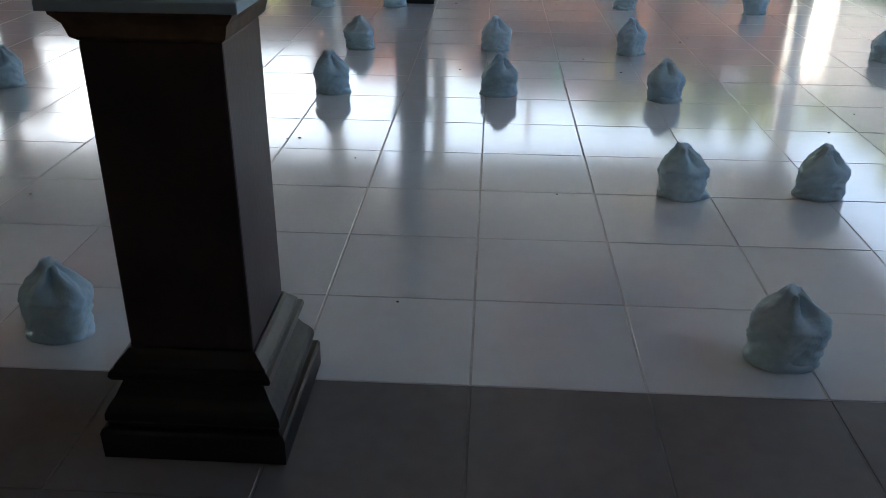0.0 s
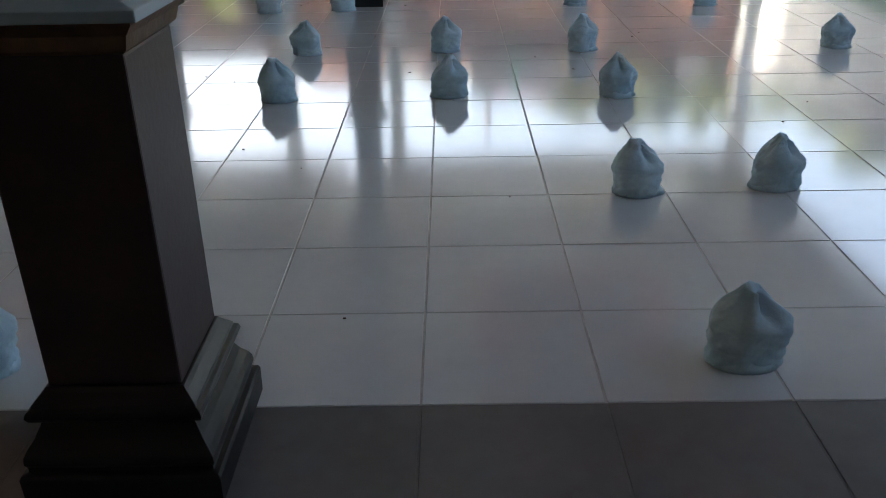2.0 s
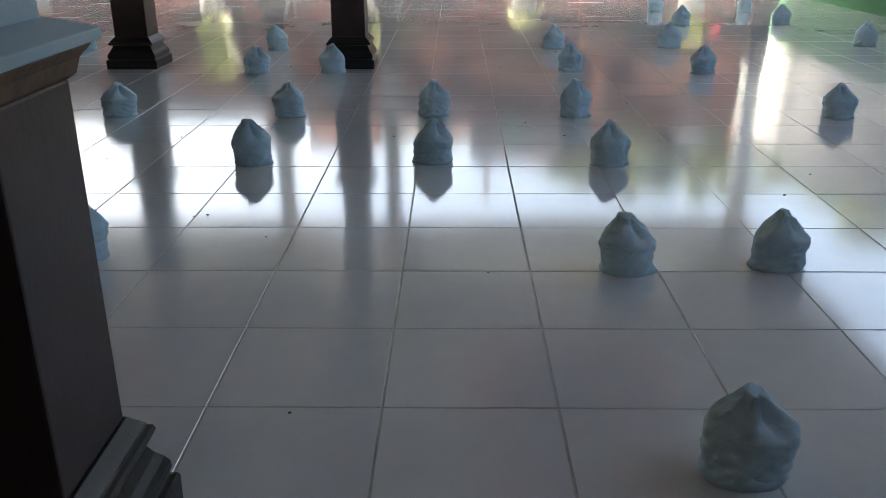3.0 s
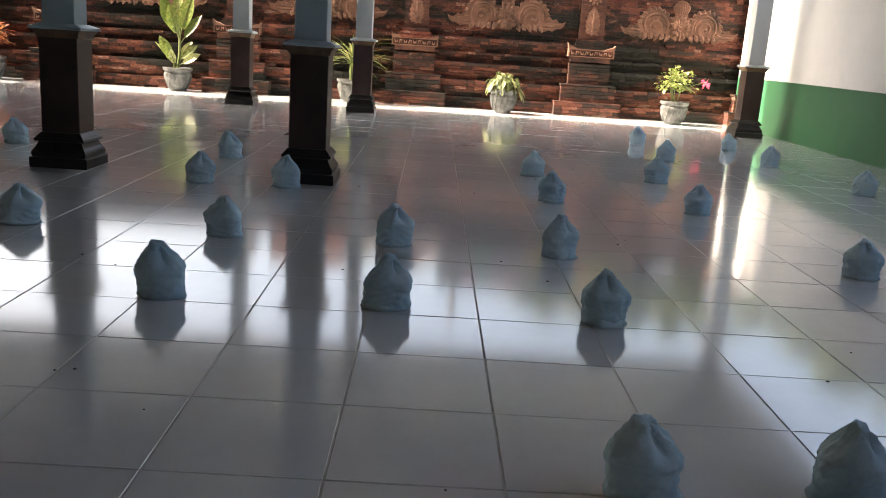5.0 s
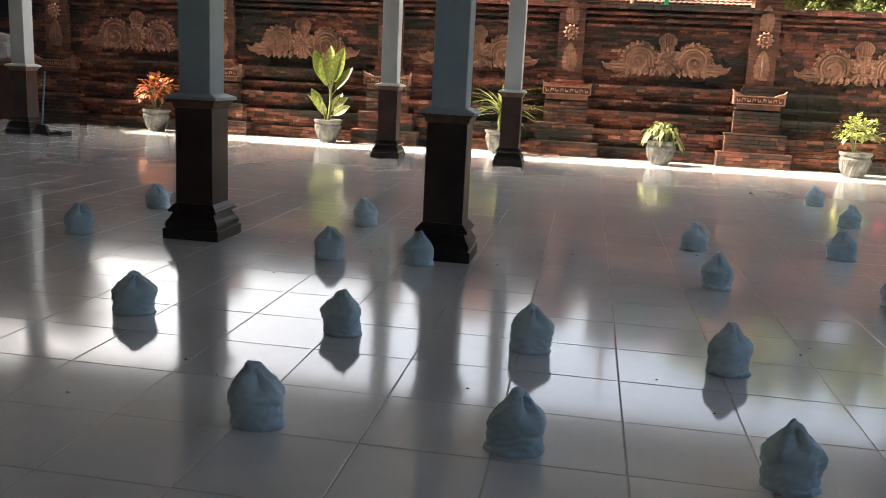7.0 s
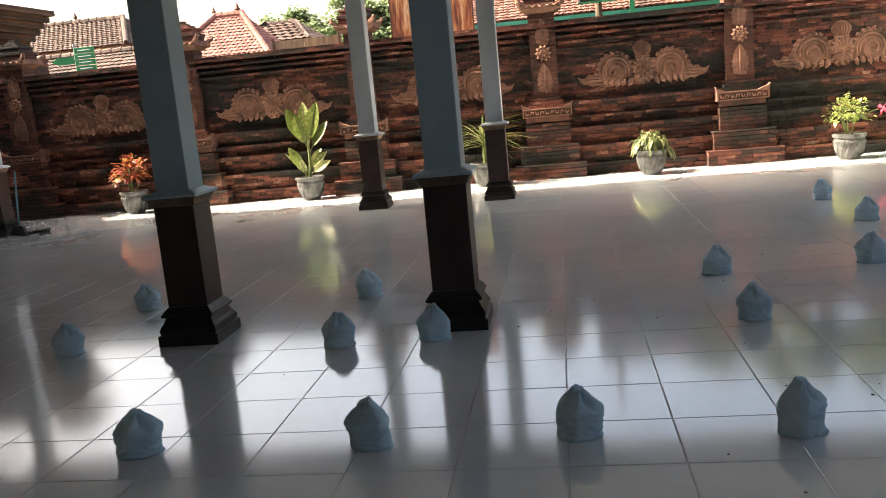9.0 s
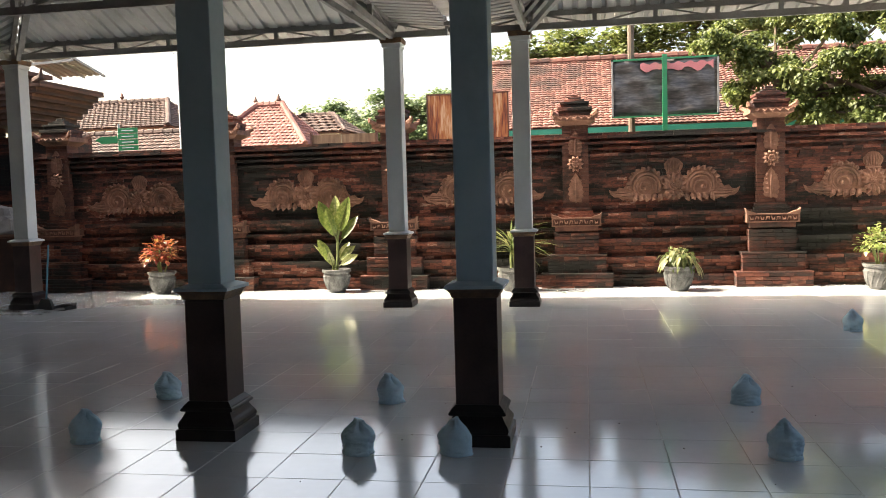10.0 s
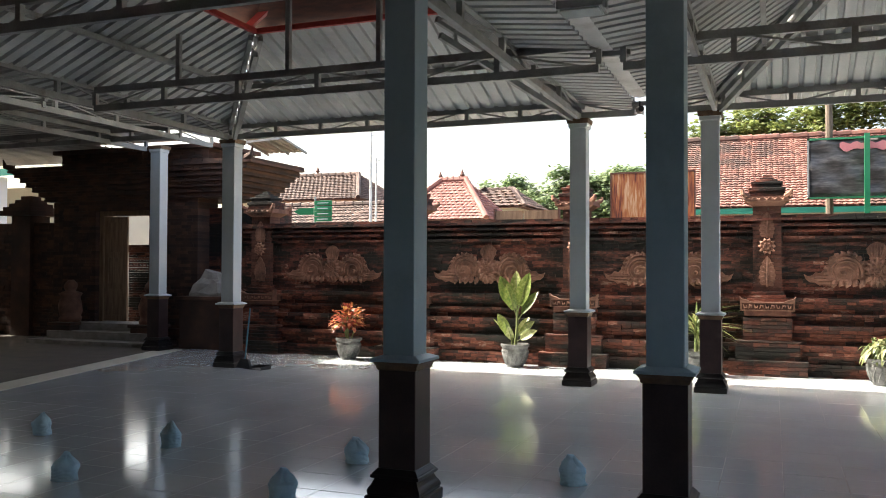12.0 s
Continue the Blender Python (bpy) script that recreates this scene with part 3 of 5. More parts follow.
# ---- cloth-wrapped stones ----
def wrapped_stone(m, seed, mesh=None):
    if mesh is None:
        r = random.Random(seed)
        off = Vector((seed * 7.3, seed * 3.1, seed * 1.7))
        bm = bmesh.new()
        n, k = 56, 46
        prof = ((0.087, 0.0), (0.089, 0.010), (0.088, 0.028), (0.089, 0.048), (0.092, 0.068), (0.097, 0.086), (0.098, 0.097), (0.094, 0.109), (0.083, 0.124), (0.068, 0.140), (0.050, 0.155), (0.036, 0.167), (0.029, 0.177), (0.021, 0.185))
        lean = r.uniform(-0.012, 0.012)
        fold = r.uniform(-2.3, -0.8)
        rings = []
        for j in range(k + 1):
            f = j / k * (len(prof) - 1)
            i0 = min(int(f), len(prof) - 2)
            u = f - i0
            rad = prof[i0][0] * (1 - u) + prof[i0 + 1][0] * u
            z = prof[i0][1] * (1 - u) + prof[i0 + 1][1] * u
            ring = []
            for i in range(n):
                a = 2 * math.pi * i / n
                c, s = math.cos(a), math.sin(a)
                wob = noise.noise(Vector((c * 1.3, s * 1.3, z * 9)) + off)
                wrap = z * 95 + 3.6 * math.sin(a + fold) + 0.9 * math.sin(2 * a - fold) + 5 * wob
                band = (1 - 2 * abs((wrap / math.pi) % 1 - 0.5) ** 0.6) * (0.0055 if z < 0.08 else 0.002) - 0.001
                pleat = (abs(math.sin(a * 2.5 + fold + z * 9 + 2.5 * wob)) - 0.5) * 0.006 * max(0, (z - 0.07) / 0.09) * min(1, rad / 0.04)
                q = Vector((c * 2.2, s * 2.2, z * 24)) + off
                crease = (0.5 - abs(noise.noise(q))) * 0.010 + (0.4 - abs(noise.noise(q * 2.3))) * 0.006
                side = (a - fold + math.pi) % (2 * math.pi) - math.pi
                # the open mouth of the hood
                mouth = 0.040 * max(0.0, 1 - abs(side) / 0.62) * max(0.0, min(1.0, (z - 0.105) / 0.03)) * min(1, rad / 0.05)
                rr = max(0.006, rad + 0.015 * wob + band + pleat + crease - 0.004 - mouth)
                # a raised hood on one side and a dip on the other
                dz = -0.010 * math.cos(side) * max(0, (z - 0.11) / 0.07)
                ring.append(bm.verts.new((rr * c * 1.0 + lean * z * 8, rr * s * 0.80, max(0.0, z + dz + (0.004 * wob if j else 0)))))
            rings.append(ring)
        for a, b in zip(rings, rings[1:]):
            for i in range(n):
                bm.faces.new((a[i], a[(i + 1) % n], b[(i + 1) % n], b[i]))
        bm.faces.new(rings[0][::-1])
        bm.faces.new(rings[-1])
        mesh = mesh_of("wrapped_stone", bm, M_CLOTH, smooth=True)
        hem = bmesh.new()
        lo, hi = [], []
        for i in range(n):
            a = 2 * math.pi * i / n
            c, s = math.cos(a), math.sin(a)
            w = 0.010 * noise.noise(Vector((c * 1.5, s * 1.5, 4)) + off) + (0.012 if seed % 3 == 0 and abs(((a - fold) + math.pi) % 6.283 - math.pi) < 0.5 else -0.006)
            lo.append(hem.verts.new(((0.097 + w) * c, (0.079 + w) * s, 0.001)))
            hi.append(hem.verts.new(((0.084 + w * 0.3) * c, (0.068 + w * 0.3) * s, 0.022 + 0.006 * math.sin(5 * a + fold))))
        for i in range(n):
            hem.faces.new((lo[i], lo[(i + 1) % n], hi[(i + 1) % n], hi[i]))
        hem.faces.new(lo[::-1])
        hem.faces.new(hi)
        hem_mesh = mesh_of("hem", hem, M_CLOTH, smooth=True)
    else:
        mesh, hem_mesh = mesh
    ob = tagged(new("wrapped_stone", mesh), "stone marker wrapped in creased cloth, tinted blue for the shade, on the tiles", "wrapped stone", "cloth-wrapped stones on the floor")
    ob.matrix_world = m
    h = new("hem", hem_mesh)
    h.parent = ob
    return ob, (mesh, hem_mesh)


STONES = ((-0.74, 4.06), (0.06, 4.09), (0.86, 4.06), (-0.755, 5.05), (0.045, 5.07), (0.83, 5.04), (0.71, 2.82), (1.18, 2.85), (2.27, 5.0), (-0.70, 6.46),
          (0.742, 1.77), (-1.24, 6.44), (-1.305, 7.56), (0.985, 7.64), (0.99, 6.53), (1.91, 6.42), (-1.71, 5.05), (-2.91, 6.53), (-2.93, 7.60), (-4.53, 6.40),
          (-4.57, 7.55), (-5.92, 7.55), (3.62, 7.72), (3.46, 9.28), (3.48, 10.5), (2.43, 9.22), (2.46, 10.5), (1.965, 7.69), (-1.03, 1.77), (-1.06, 2.92), (-2.37, 4.05))
shapes = {}
rng = random.Random(11)
for i, (x, y) in enumerate(STONES):
    s = i % 6
    k = rng.uniform(0.91, 1.0)
    m = pose(x, y, 0.0, 0, 0, rng.uniform(-25, 25)) @ Matrix.Diagonal((k, k, rng.uniform(0.95, 1.04), 1))
    ob, shapes[s] = wrapped_stone(m, s + 1, shapes.get(s))


# ---- brick pilasters, shelves and carvings on the garden wall ----
def courses(bm, cx, half, y0, y1, z0, z1, seed, jut=0.006, h=0.055):
    """A pier laid in brick courses of two or three bricks."""
    r = random.Random(seed)
    n = max(1, round((z1 - z0) / h))
    hh = (z1 - z0) / n
    for k in range(n):
        x = cx - half
        end = cx + half
        while x < end - 0.01:
            w = min(r.choice((0.12, 0.20, 0.23)), end - x)
            if end - x - w < 0.06:
                w = end - x
            box(bm, x + 0.002, x + w - 0.002, y0 - r.uniform(0, jut), y1, z0 + k * hh + 0.002, z0 + (k + 1) * hh - 0.003)
            x += w


def leaf_relief(bm, cx, y, z0, z1, w, lobes=5, t=0.03):
    """A pointed carved leaf with a notched edge and veins, standing out of the wall."""
    n = 18
    edge = []
    for s in (1, -1):
        for k in range(n):
            f = k / n if s == 1 else 1 - k / n
            ww = w * math.sin(math.pi * min(1, 0.22 + 0.78 * f)) ** 0.8 * (1.0 - 0.16 * (k % 3 == 2))
            edge.append((cx + s * ww, z0 + (z1 - z0) * f))
    front = [bm.verts.new((x, y - t, z)) for x, z in edge]
    rear = [bm.verts.new((x, y + 0.01, z)) for x, z in edge]
    bm.faces.new(front)
    for k in range(len(edge)):
        bm.faces.new((front[k], rear[k], rear[(k + 1) % len(edge)], front[(k + 1) % len(edge)]))
    tube(bm, [(cx, y - t, z0), (cx, y - t * 1.5, (z0 + z1) / 2), (cx, y - t, z1)], (0.012, 0.014, 0.004), 5)
    for k in range(lobes):
        z = z0 + (z1 - z0) * (0.08 + 0.75 * k / lobes)
        for s in (-1, 1):
            tube(bm, [(cx, y - t, z), (cx + s * w * 0.45, y - t * 1.3, z + (z1 - z0) * 0.10), (cx + s * w * 0.75, y - t, z + (z1 - z0) * 0.08)], (0.006, 0.012, 0.005), 5)


def flatten(bm, y, k):
    """Press a relief towards the plane at y."""
    for v in bm.verts:
        v.co.y = y + (v.co.y - y) * k


def rosette(bm, cx, y, cz, r, petals=10):
    for k in range(petals):
        a = 2 * math.pi * k / petals
        c, s = math.cos(a), math.sin(a)
        tube(bm, [(cx + c * r * 0.25, y - 0.03, cz + s * r * 0.25), (cx + c * r * 0.7, y - 0.045, cz + s * r * 0.7), (cx + c * r, y - 0.02, cz + s * r)], (0.016, 0.026, 0.006), 6)
    for k in range(6):
        a = 2 * math.pi * k / 6
        tube(bm, [(cx, y - 0.05, cz), (cx + math.cos(a) * r * 0.4, y - 0.065, cz + math.sin(a) * r * 0.4)], (0.014, 0.02), 6)


def pilaster(x, seed):
    p = tagged(new("brick_pilaster"), "brick pilaster with stepped cap, carved rosette and stone shelf", "pilaster", "pilasters of the garden wall", "structure")
    y = WALL_Y
    bm = bmesh.new()
    courses(bm, x, 0.50, y - 0.34, y, -0.02, 0.19, seed)
    box(bm, x - 0.505, x + 0.505, y - 0.35, y, 0.19, 0.208)
    part("lower_step", bm, M_BRICK, p)
    bm = bmesh.new()
    courses(bm, x, 0.41, y - 0.27, y, 0.21, 0.44, seed + 1)
    box(bm, x - 0.42, x + 0.42, y - 0.285, y, 0.445, 0.468)
    part("middle_step", bm, M_BRICK, p)
    bm = bmesh.new()
    courses(bm, x, 0.31, y - 0.20, y, 0.47, 0.78, seed + 2)
    part("upper_step", bm, M_BRICK, p)
    # shelf with upturned corners; its darker body paints in the shade of the recesses
    bm = bmesh.new()
    box(bm, x - 0.30, x + 0.30, y - 0.22, y, 0.80, 0.87)
    box(bm, x - 0.335, x + 0.335, y - 0.25, y, 0.87, 0.985)
    shelf = part("shelf", bm, M_TERRA, p, "terracotta shelf, coloured dark for the shaded recesses of its carved front")
    bm = bmesh.new()
    for s in (-1, 1):
        v = []
        for yy in (y - 0.265, y - 0.15):
            v.append([bm.verts.new(q) for q in ((x + s * 0.20, yy, 0.99), (x + s * 0.345, yy, 0.99), (x + s * 0.36, yy, 1.07), (x + s * 0.33, yy, 1.035), (x + s * 0.27, yy, 1.02))])
        bm.faces.new(v[0])
        bm.faces.new(v[1][::-1])
        for i in range(5):
            bm.faces.new((v[0][i], v[1][i], v[1][(i + 1) % 5], v[0][(i + 1) % 5]))
    for k in range(9):
        xx = x - 0.28 + 0.07 * k
        f = 1 if k % 2 else -1
        tube(bm, [(xx - 0.028, y - 0.252, 0.93 - f * 0.03), (xx - 0.010, y - 0.262, 0.93 + f * 0.02), (xx + 0.014, y - 0.262, 0.93 + f * 0.015), (xx + 0.016, y - 0.256, 0.93 - f * 0.015)], (0.006, 0.012, 0.011, 0.006), 5)
    box(bm, x - 0.345, x - 0.325, y - 0.264, y - 0.14, 0.886, 0.975)
    box(bm, x + 0.325, x + 0.345, y - 0.264, y - 0.14, 0.886, 0.975)
    box(bm, x - 0.345, x + 0.345, y - 0.266, y, 0.872, 0.886)
    box(bm, x - 0.345, x + 0.345, y - 0.266, y, 0.975, 0.9895)
    part("carved_front", bm, M_CARVE, shelf, "pale carved border with upturned corners")
    bm = bmesh.new()
    for k, (a, d) in enumerate(((0.26, 0.17), (0.235, 0.155), (0.21, 0.14))):
        box(bm, x - a, x + a, y - d, y, 0.993 + k * 0.05, 1.035 + k * 0.05)
    part("shelf_step", bm, M_BRICK, p)
    bm = bmesh.new()
    courses(bm, x, 0.185, y - 0.105, y + 0.2, 1.14, 2.30, seed + 3)
    part("pier", bm, M_TERRA, p)
    bm = bmesh.new()
    leaf_relief(bm, x, y - 0.115, 1.86, 2.22, 0.10)
    flatten(bm, y - 0.112, 0.6)
    part("carved_leaf", bm, M_CARVE, p)
    bm = bmesh.new()
    rosette(bm, x, y - 0.115, 1.75, 0.115)
    part("rosette", bm, M_CARVE, p, "carved flower rosette")
    bm = bmesh.new()
    leaf_relief(bm, x, y - 0.112, 1.20, 1.62, 0.11)
    flatten(bm, y - 0.112, 0.6)
    part("carved_leaf", bm, M_CARVE, p)
    # cap
    bm = bmesh.new()
    cy = y + 0.06
    frustum(bm, x, cy, 0.19, 0.17, 2.30, 0.27, 0.25, 2.36)
    box(bm, x - 0.285, x + 0.285, cy - 0.265, cy + 0.265, 2.36, 2.43)
    for s in (-1, 1):
        for sy in (-1, 1):
            tube(bm, [(x + s * 0.24, cy + sy * 0.22, 2.42), (x + s * 0.31, cy + sy * 0.28, 2.47), (x + s * 0.315, cy + sy * 0.28, 2.505), (x + s * 0.29, cy + sy * 0.26, 2.515)], (0.04, 0.035, 0.022, 0.006), 6)
    for k in range(5):
        xx = x - 0.2 + 0.1 * k
        tube(bm, [(xx - 0.035, cy - 0.265, 2.41), (xx, cy - 0.285, 2.38), (xx + 0.035, cy - 0.265, 2.41)], (0.006, 0.013, 0.006), 5)
    part("cap", bm, M_CARVE, p, "flared carved cap")
    for k, (a, z0, z1) in enumerate(((0.225, 2.43, 2.50), (0.24, 2.50, 2.55), (0.19, 2.55, 2.60), (0.205, 2.60, 2.635), (0.14, 2.635, 2.67), (0.09, 2.67, 2.70), (0.05, 2.70, 2.74))):
        bm = bmesh.new()
        box(bm, x - a, x + a, cy - a * 0.95, cy + a * 0.95, z0, z1)
        part("roof_step", bm, M_BRICK, p, bevel=0.006)


for i, x in enumerate(PIL_X):
    pilaster(x, 100 + 10 * i)


def slab(bm, outline, y, t):
    """A flat piece with the outline (x, z), standing t before the plane y."""
    front = [bm.verts.new((x, y - t, z)) for x, z in outline]
    rear = [bm.verts.new((x, y + 0.02, z)) for x, z in outline]
    bm.faces.new(front)
    n = len(outline)
    for k in range(n):
        bm.faces.new((front[k], rear[k], rear[(k + 1) % n], front[(k + 1) % n]))


def carving(cx):
    """A carved relief: a lotus with a ribbed crown between two volutes, each with curled leaves and a pointed tail."""
    c = tagged(new("wall_carving"), "pale terracotta carving of a lotus between two scrolls", "carving", "carvings on the garden wall")
    y = WALL_Y - 0.012
    for s in (-1, 1):
        ox, oz = cx + s * 0.38, 1.415
        bm = bmesh.new()
        rim = []
        for k in range(90):
            a = 2 * math.pi * k / 90
            r = 0.232 + 0.026 * abs(math.sin(a * 7.5)) ** 0.6 - (0.06 if math.sin(a) < -0.55 else 0.0)
            rim.append((ox + s * r * math.cos(a), oz + r * math.sin(a)))
        slab(bm, rim, y, 0.012)
        # a raised border, and strands that wind in to the eye
        border = [(ox + s * 0.222 * math.cos(math.pi * (1.1 - 1.25 * k / 20)), y - 0.016, oz + 0.222 * math.sin(math.pi * (1.1 - 1.25 * k / 20))) for k in range(21)]
        tube(bm, border, [0.014] * 21, 6)
        for off, thick in ((0.0, 0.022), (-0.045, 0.012)):
            pts, rad = [], []
            for k in range(32):
                f = k / 31
                a = math.pi * (1.12 - 3.3 * f)
                r = (0.170 + off) * (1 - f) ** 0.75 + 0.034
                pts.append((ox + s * (r * math.cos(a) + 0.02 * f), y - 0.020, oz - 0.03 * f + r * math.sin(a)))
                rad.append(thick * (1 - 0.4 * f))
            tube(bm, pts, rad, 6)
        tube(bm, [(ox + s * 0.02, y - 0.01, oz - 0.03), (ox + s * 0.02, y - 0.045, oz - 0.03)], (0.032, 0.016), 8)
        part("scroll", bm, M_CARVE, c)
        # short leaves that fan over the border
        for k in range(11):
            a = math.pi * (0.86 - 1.0 * k / 10)
            d = (math.cos(a), math.sin(a))
            q = (math.cos(a - 0.5), math.sin(a - 0.5))
            bx, bz = ox + s * 0.222 * d[0], oz + 0.222 * d[1]
            bm = bmesh.new()
            tube(bm, [(bx, y - 0.010, bz), (bx + s * 0.022 * d[0], y - 0.020, bz + 0.022 * d[1]), (bx + s * 0.052 * q[0], y - 0.010, bz + 0.052 * q[1])], (0.030, 0.027, 0.010), 6)
            part("curl", bm, M_CARVE, c)
        # tail: a lobed leaf that rises to a point
        bm = bmesh.new()
        slab(bm, [(cx + s * x, z) for x, z in ((0.50, 1.24), (0.58, 1.205), (0.64, 1.235), (0.70, 1.215), (0.76, 1.255), (0.82, 1.26), (0.87, 1.30), (0.90, 1.375),
                                               (0.845, 1.345), (0.79, 1.355), (0.75, 1.40), (0.69, 1.385), (0.65, 1.43), (0.58, 1.42), (0.50, 1.36))], y, 0.018)
        for dz, w in ((0.0, 0.016), (0.045, 0.011), (-0.04, 0.011)):
            tube(bm, [(cx + s * 0.52, y - 0.016, 1.30 + dz), (cx + s * 0.66, y - 0.028, 1.295 + dz * 0.9), (cx + s * 0.78, y - 0.026, 1.305 + dz * 0.6), (cx + s * 0.86, y - 0.018, 1.335 + dz * 0.2)], (w, w * 1.3, w, 0.005), 6)
        part("tail", bm, M_CARVE, c)
        # small leaves hanging under the scroll
        for k in range(5):
            xx = cx + s * (0.17 + 0.085 * k)
            bm = bmesh.new()
            tube(bm, [(xx, y - 0.012, 1.285), (xx + s * 0.015, y - 0.034, 1.235), (xx + s * 0.04, y - 0.014, 1.185 + 0.018 * (k % 2))], (0.034, 0.038, 0.006), 6)
            part("curl", bm, M_CARVE, c)
    bm = bmesh.new()
    slab(bm, [(cx + 0.17 * math.cos(2 * math.pi * k / 24) * (1 + 0.12 * (k % 2)), 1.40 + 0.19 * math.sin(2 * math.pi * k / 24) * (1 + 0.12 * (k % 2))) for k in range(24)], y, 0.027)
    rosette(bm, cx, y - 0.022, 1.40, 0.055, 8)
    flatten(bm, y, 0.75)
    lotus = part("lotus", bm, M_CARVE, c)
    petals = [(k * 0.42, 0.215 - 0.012 * abs(k), 1, 0.036) for k in range(-4, 5)] + [(k * 0.42, 0.20, -1, 0.034) for k in range(-2, 3)]
    for a, L, sz, fat in petals:
        d = (math.sin(a), sz * math.cos(a))
        bm = bmesh.new()
        tube(bm, [(cx + d[0] * 0.05, y - 0.030, 1.40 + d[1] * 0.05), (cx + d[0] * L * 0.6, y - 0.040, 1.40 + d[1] * L * 0.6), (cx + d[0] * L, y - 0.018, 1.40 + d[1] * L)], (0.016, fat, 0.006), 6)
        part("petal", bm, M_CARVE, lotus)
    bm = bmesh.new()
    slab(bm, [(cx + x, z) for x, z in ((-0.075, 1.575), (-0.125, 1.66), (-0.128, 1.715), (-0.07, 1.78), (0.0, 1.805), (0.07, 1.78), (0.128, 1.715), (0.125, 1.66), (0.075, 1.575))], y, 0.016)
    for k in range(-3, 4):
        tube(bm, [(cx + k * 0.022, y - 0.018, 1.58), (cx + k * 0.037, y - 0.030, 1.69), (cx + k * 0.026, y - 0.014, 1.79 - 0.010 * abs(k))], (0.009, 0.014, 0.006), 6)
    tube(bm, [(cx - 0.10, y - 0.018, 1.585), (cx, y - 0.032, 1.57), (cx + 0.10, y - 0.018, 1.585)], (0.012, 0.018, 0.012), 6)
    part("crown", bm, M_CARVE, c, "ribbed fan crown")


for x in (-6.87, -4.16, -1.47, 1.23, 3.86):
    carving(x)


# ---- potted plants along the wall ----
def blade(bm, base, d, up, length, width, bend, seg=5, cup=0.25):
    """A leaf that starts at base, goes along d and bends down, made of two halves."""
    base, d, up = Vector(base), Vector(d).normalized(), Vector(up).normalized()
    side = d.cross(up).normalized()
    mid, lft, rgt = [], [], []
    for k in range(seg + 1):
        f = k / seg
        w = width * math.sin(math.pi * min(1, 0.08 + 0.92 * f)) ** 0.8 * 0.5
        p = base + d * (length * f) + up * (-bend * length * f * f)
        mid.append(bm.verts.new(p))
        lft.append(bm.verts.new(p + side * w + up * w * cup))
        rgt.append(bm.verts.new(p - side * w + up * w * cup))
    for k in range(seg):
        bm.faces.new((mid[k], lft[k], lft[k + 1], mid[k + 1]))
        bm.faces.new((rgt[k], mid[k], mid[k + 1], rgt[k + 1]))


def plant_pot(m, label, scale=1.0, group="potted plants along the garden wall"):
    p = thing("potted_plant", m, label, "potted plant", group)
    bm = bmesh.new()
    s = 0.92 * scale
    lathe(bm, ((0.125 * s, 0.0), (0.135 * s, 0.02), (0.17 * s, 0.09), (0.205 * s, 0.18), (0.213 * s, 0.235), (0.200 * s, 0.27), (0.205 * s, 0.285), (0.225 * s, 0.295), (0.23 * s, 0.33), (0.205 * s, 0.335), (0.19 * s, 0.30), (0.18 * s, 0.28)), 28)
    for k in range(14):
        a = 2 * math.pi * k / 14
        pts = [(math.cos(a + f * 0.45) * (0.15 + 0.067 * f ** 0.8) * s, math.sin(a + f * 0.45) * (0.15 + 0.067 * f ** 0.8) * s, 0.04 + 0.20 * f) for f in (0, 0.33, 0.66, 1)]
        tube(bm, pts, (0.008, 0.012, 0.012, 0.006), 5)
    part("pot", bm, M_POT, p, "grey cement pot with slanted ribs", smooth=False)
    bm = bmesh.new()
    lathe(bm, ((0.18 * s, 0.279), (0.18 * s, 0.29), (0.08 * s, 0.30)), 20)
    part("soil", bm, M_SOIL, p)
    return p


def stem_part(p, pts, radii):
    bm = bmesh.new()
    tube(bm, pts, radii, 7)
    part("stem", bm, M_STEM, p)


def bushy(p, n, r0, zc, rz, size, material, seed, droop=0.3, name="leaf", label="", broad=0.5):
    r = random.Random(seed)
    stems = [(r.uniform(-0.07, 0.07), r.uniform(-0.07, 0.07)) for _ in range(6)]
    for sx, sy in stems:
        stem_part(p, [(sx * 0.5, sy * 0.5, 0.29), (sx * 1.6, sy * 1.6, zc * 0.8), (sx * 2.6, sy * 2.6, zc + rz * 0.4)], (0.012, 0.009, 0.005))
    for _ in range(n):
        a, e = r.uniform(0, 6.283), r.uniform(-0.5, 1.3)
        d = Vector((math.cos(a) * math.cos(e), math.sin(a) * math.cos(e), math.sin(e)))
        rad = r.uniform(0.25, 1.0)
        b = Vector((d.x * r0 * rad, d.y * r0 * rad, zc + d.z * rz * rad))
        bm = bmesh.new()
        blade(bm, b, (d + Vector((r.uniform(-.5, .5), r.uniform(-.5, .5), r.uniform(-.4, .5)))), (0.1, 0.1, 1), size * r.uniform(0.7, 1.25), size * r.uniform(0.8, 1.2) * broad, droop, 4)
        part(name, bm, material, p, label)


# red and orange croton
p = plant_pot(pose(-6.30, 13.98, 0), "grey cement pot with a red and orange croton", 0.98)
bushy(p, 230, 0.28, 0.60, 0.25, 0.10, M_CROTON, 3, broad=0.6)
# tall dumb cane: long upright variegated leaves over a low tuft
p = plant_pot(pose(-3.58, 13.98, 0), "grey cement pot with a tall broad-leaved yellow-green plant")
r = random.Random(8)
stem_part(p, [(0, 0, 0.28), (0.03, 0, 0.55), (0.03, 0, 0.82)], (0.026, 0.022, 0.016))
stem_part(p, [(-0.05, 0.02, 0.28), (-0.05, 0.0, 0.40), (-0.08, 0.0, 0.52)], (0.018, 0.015, 0.010))


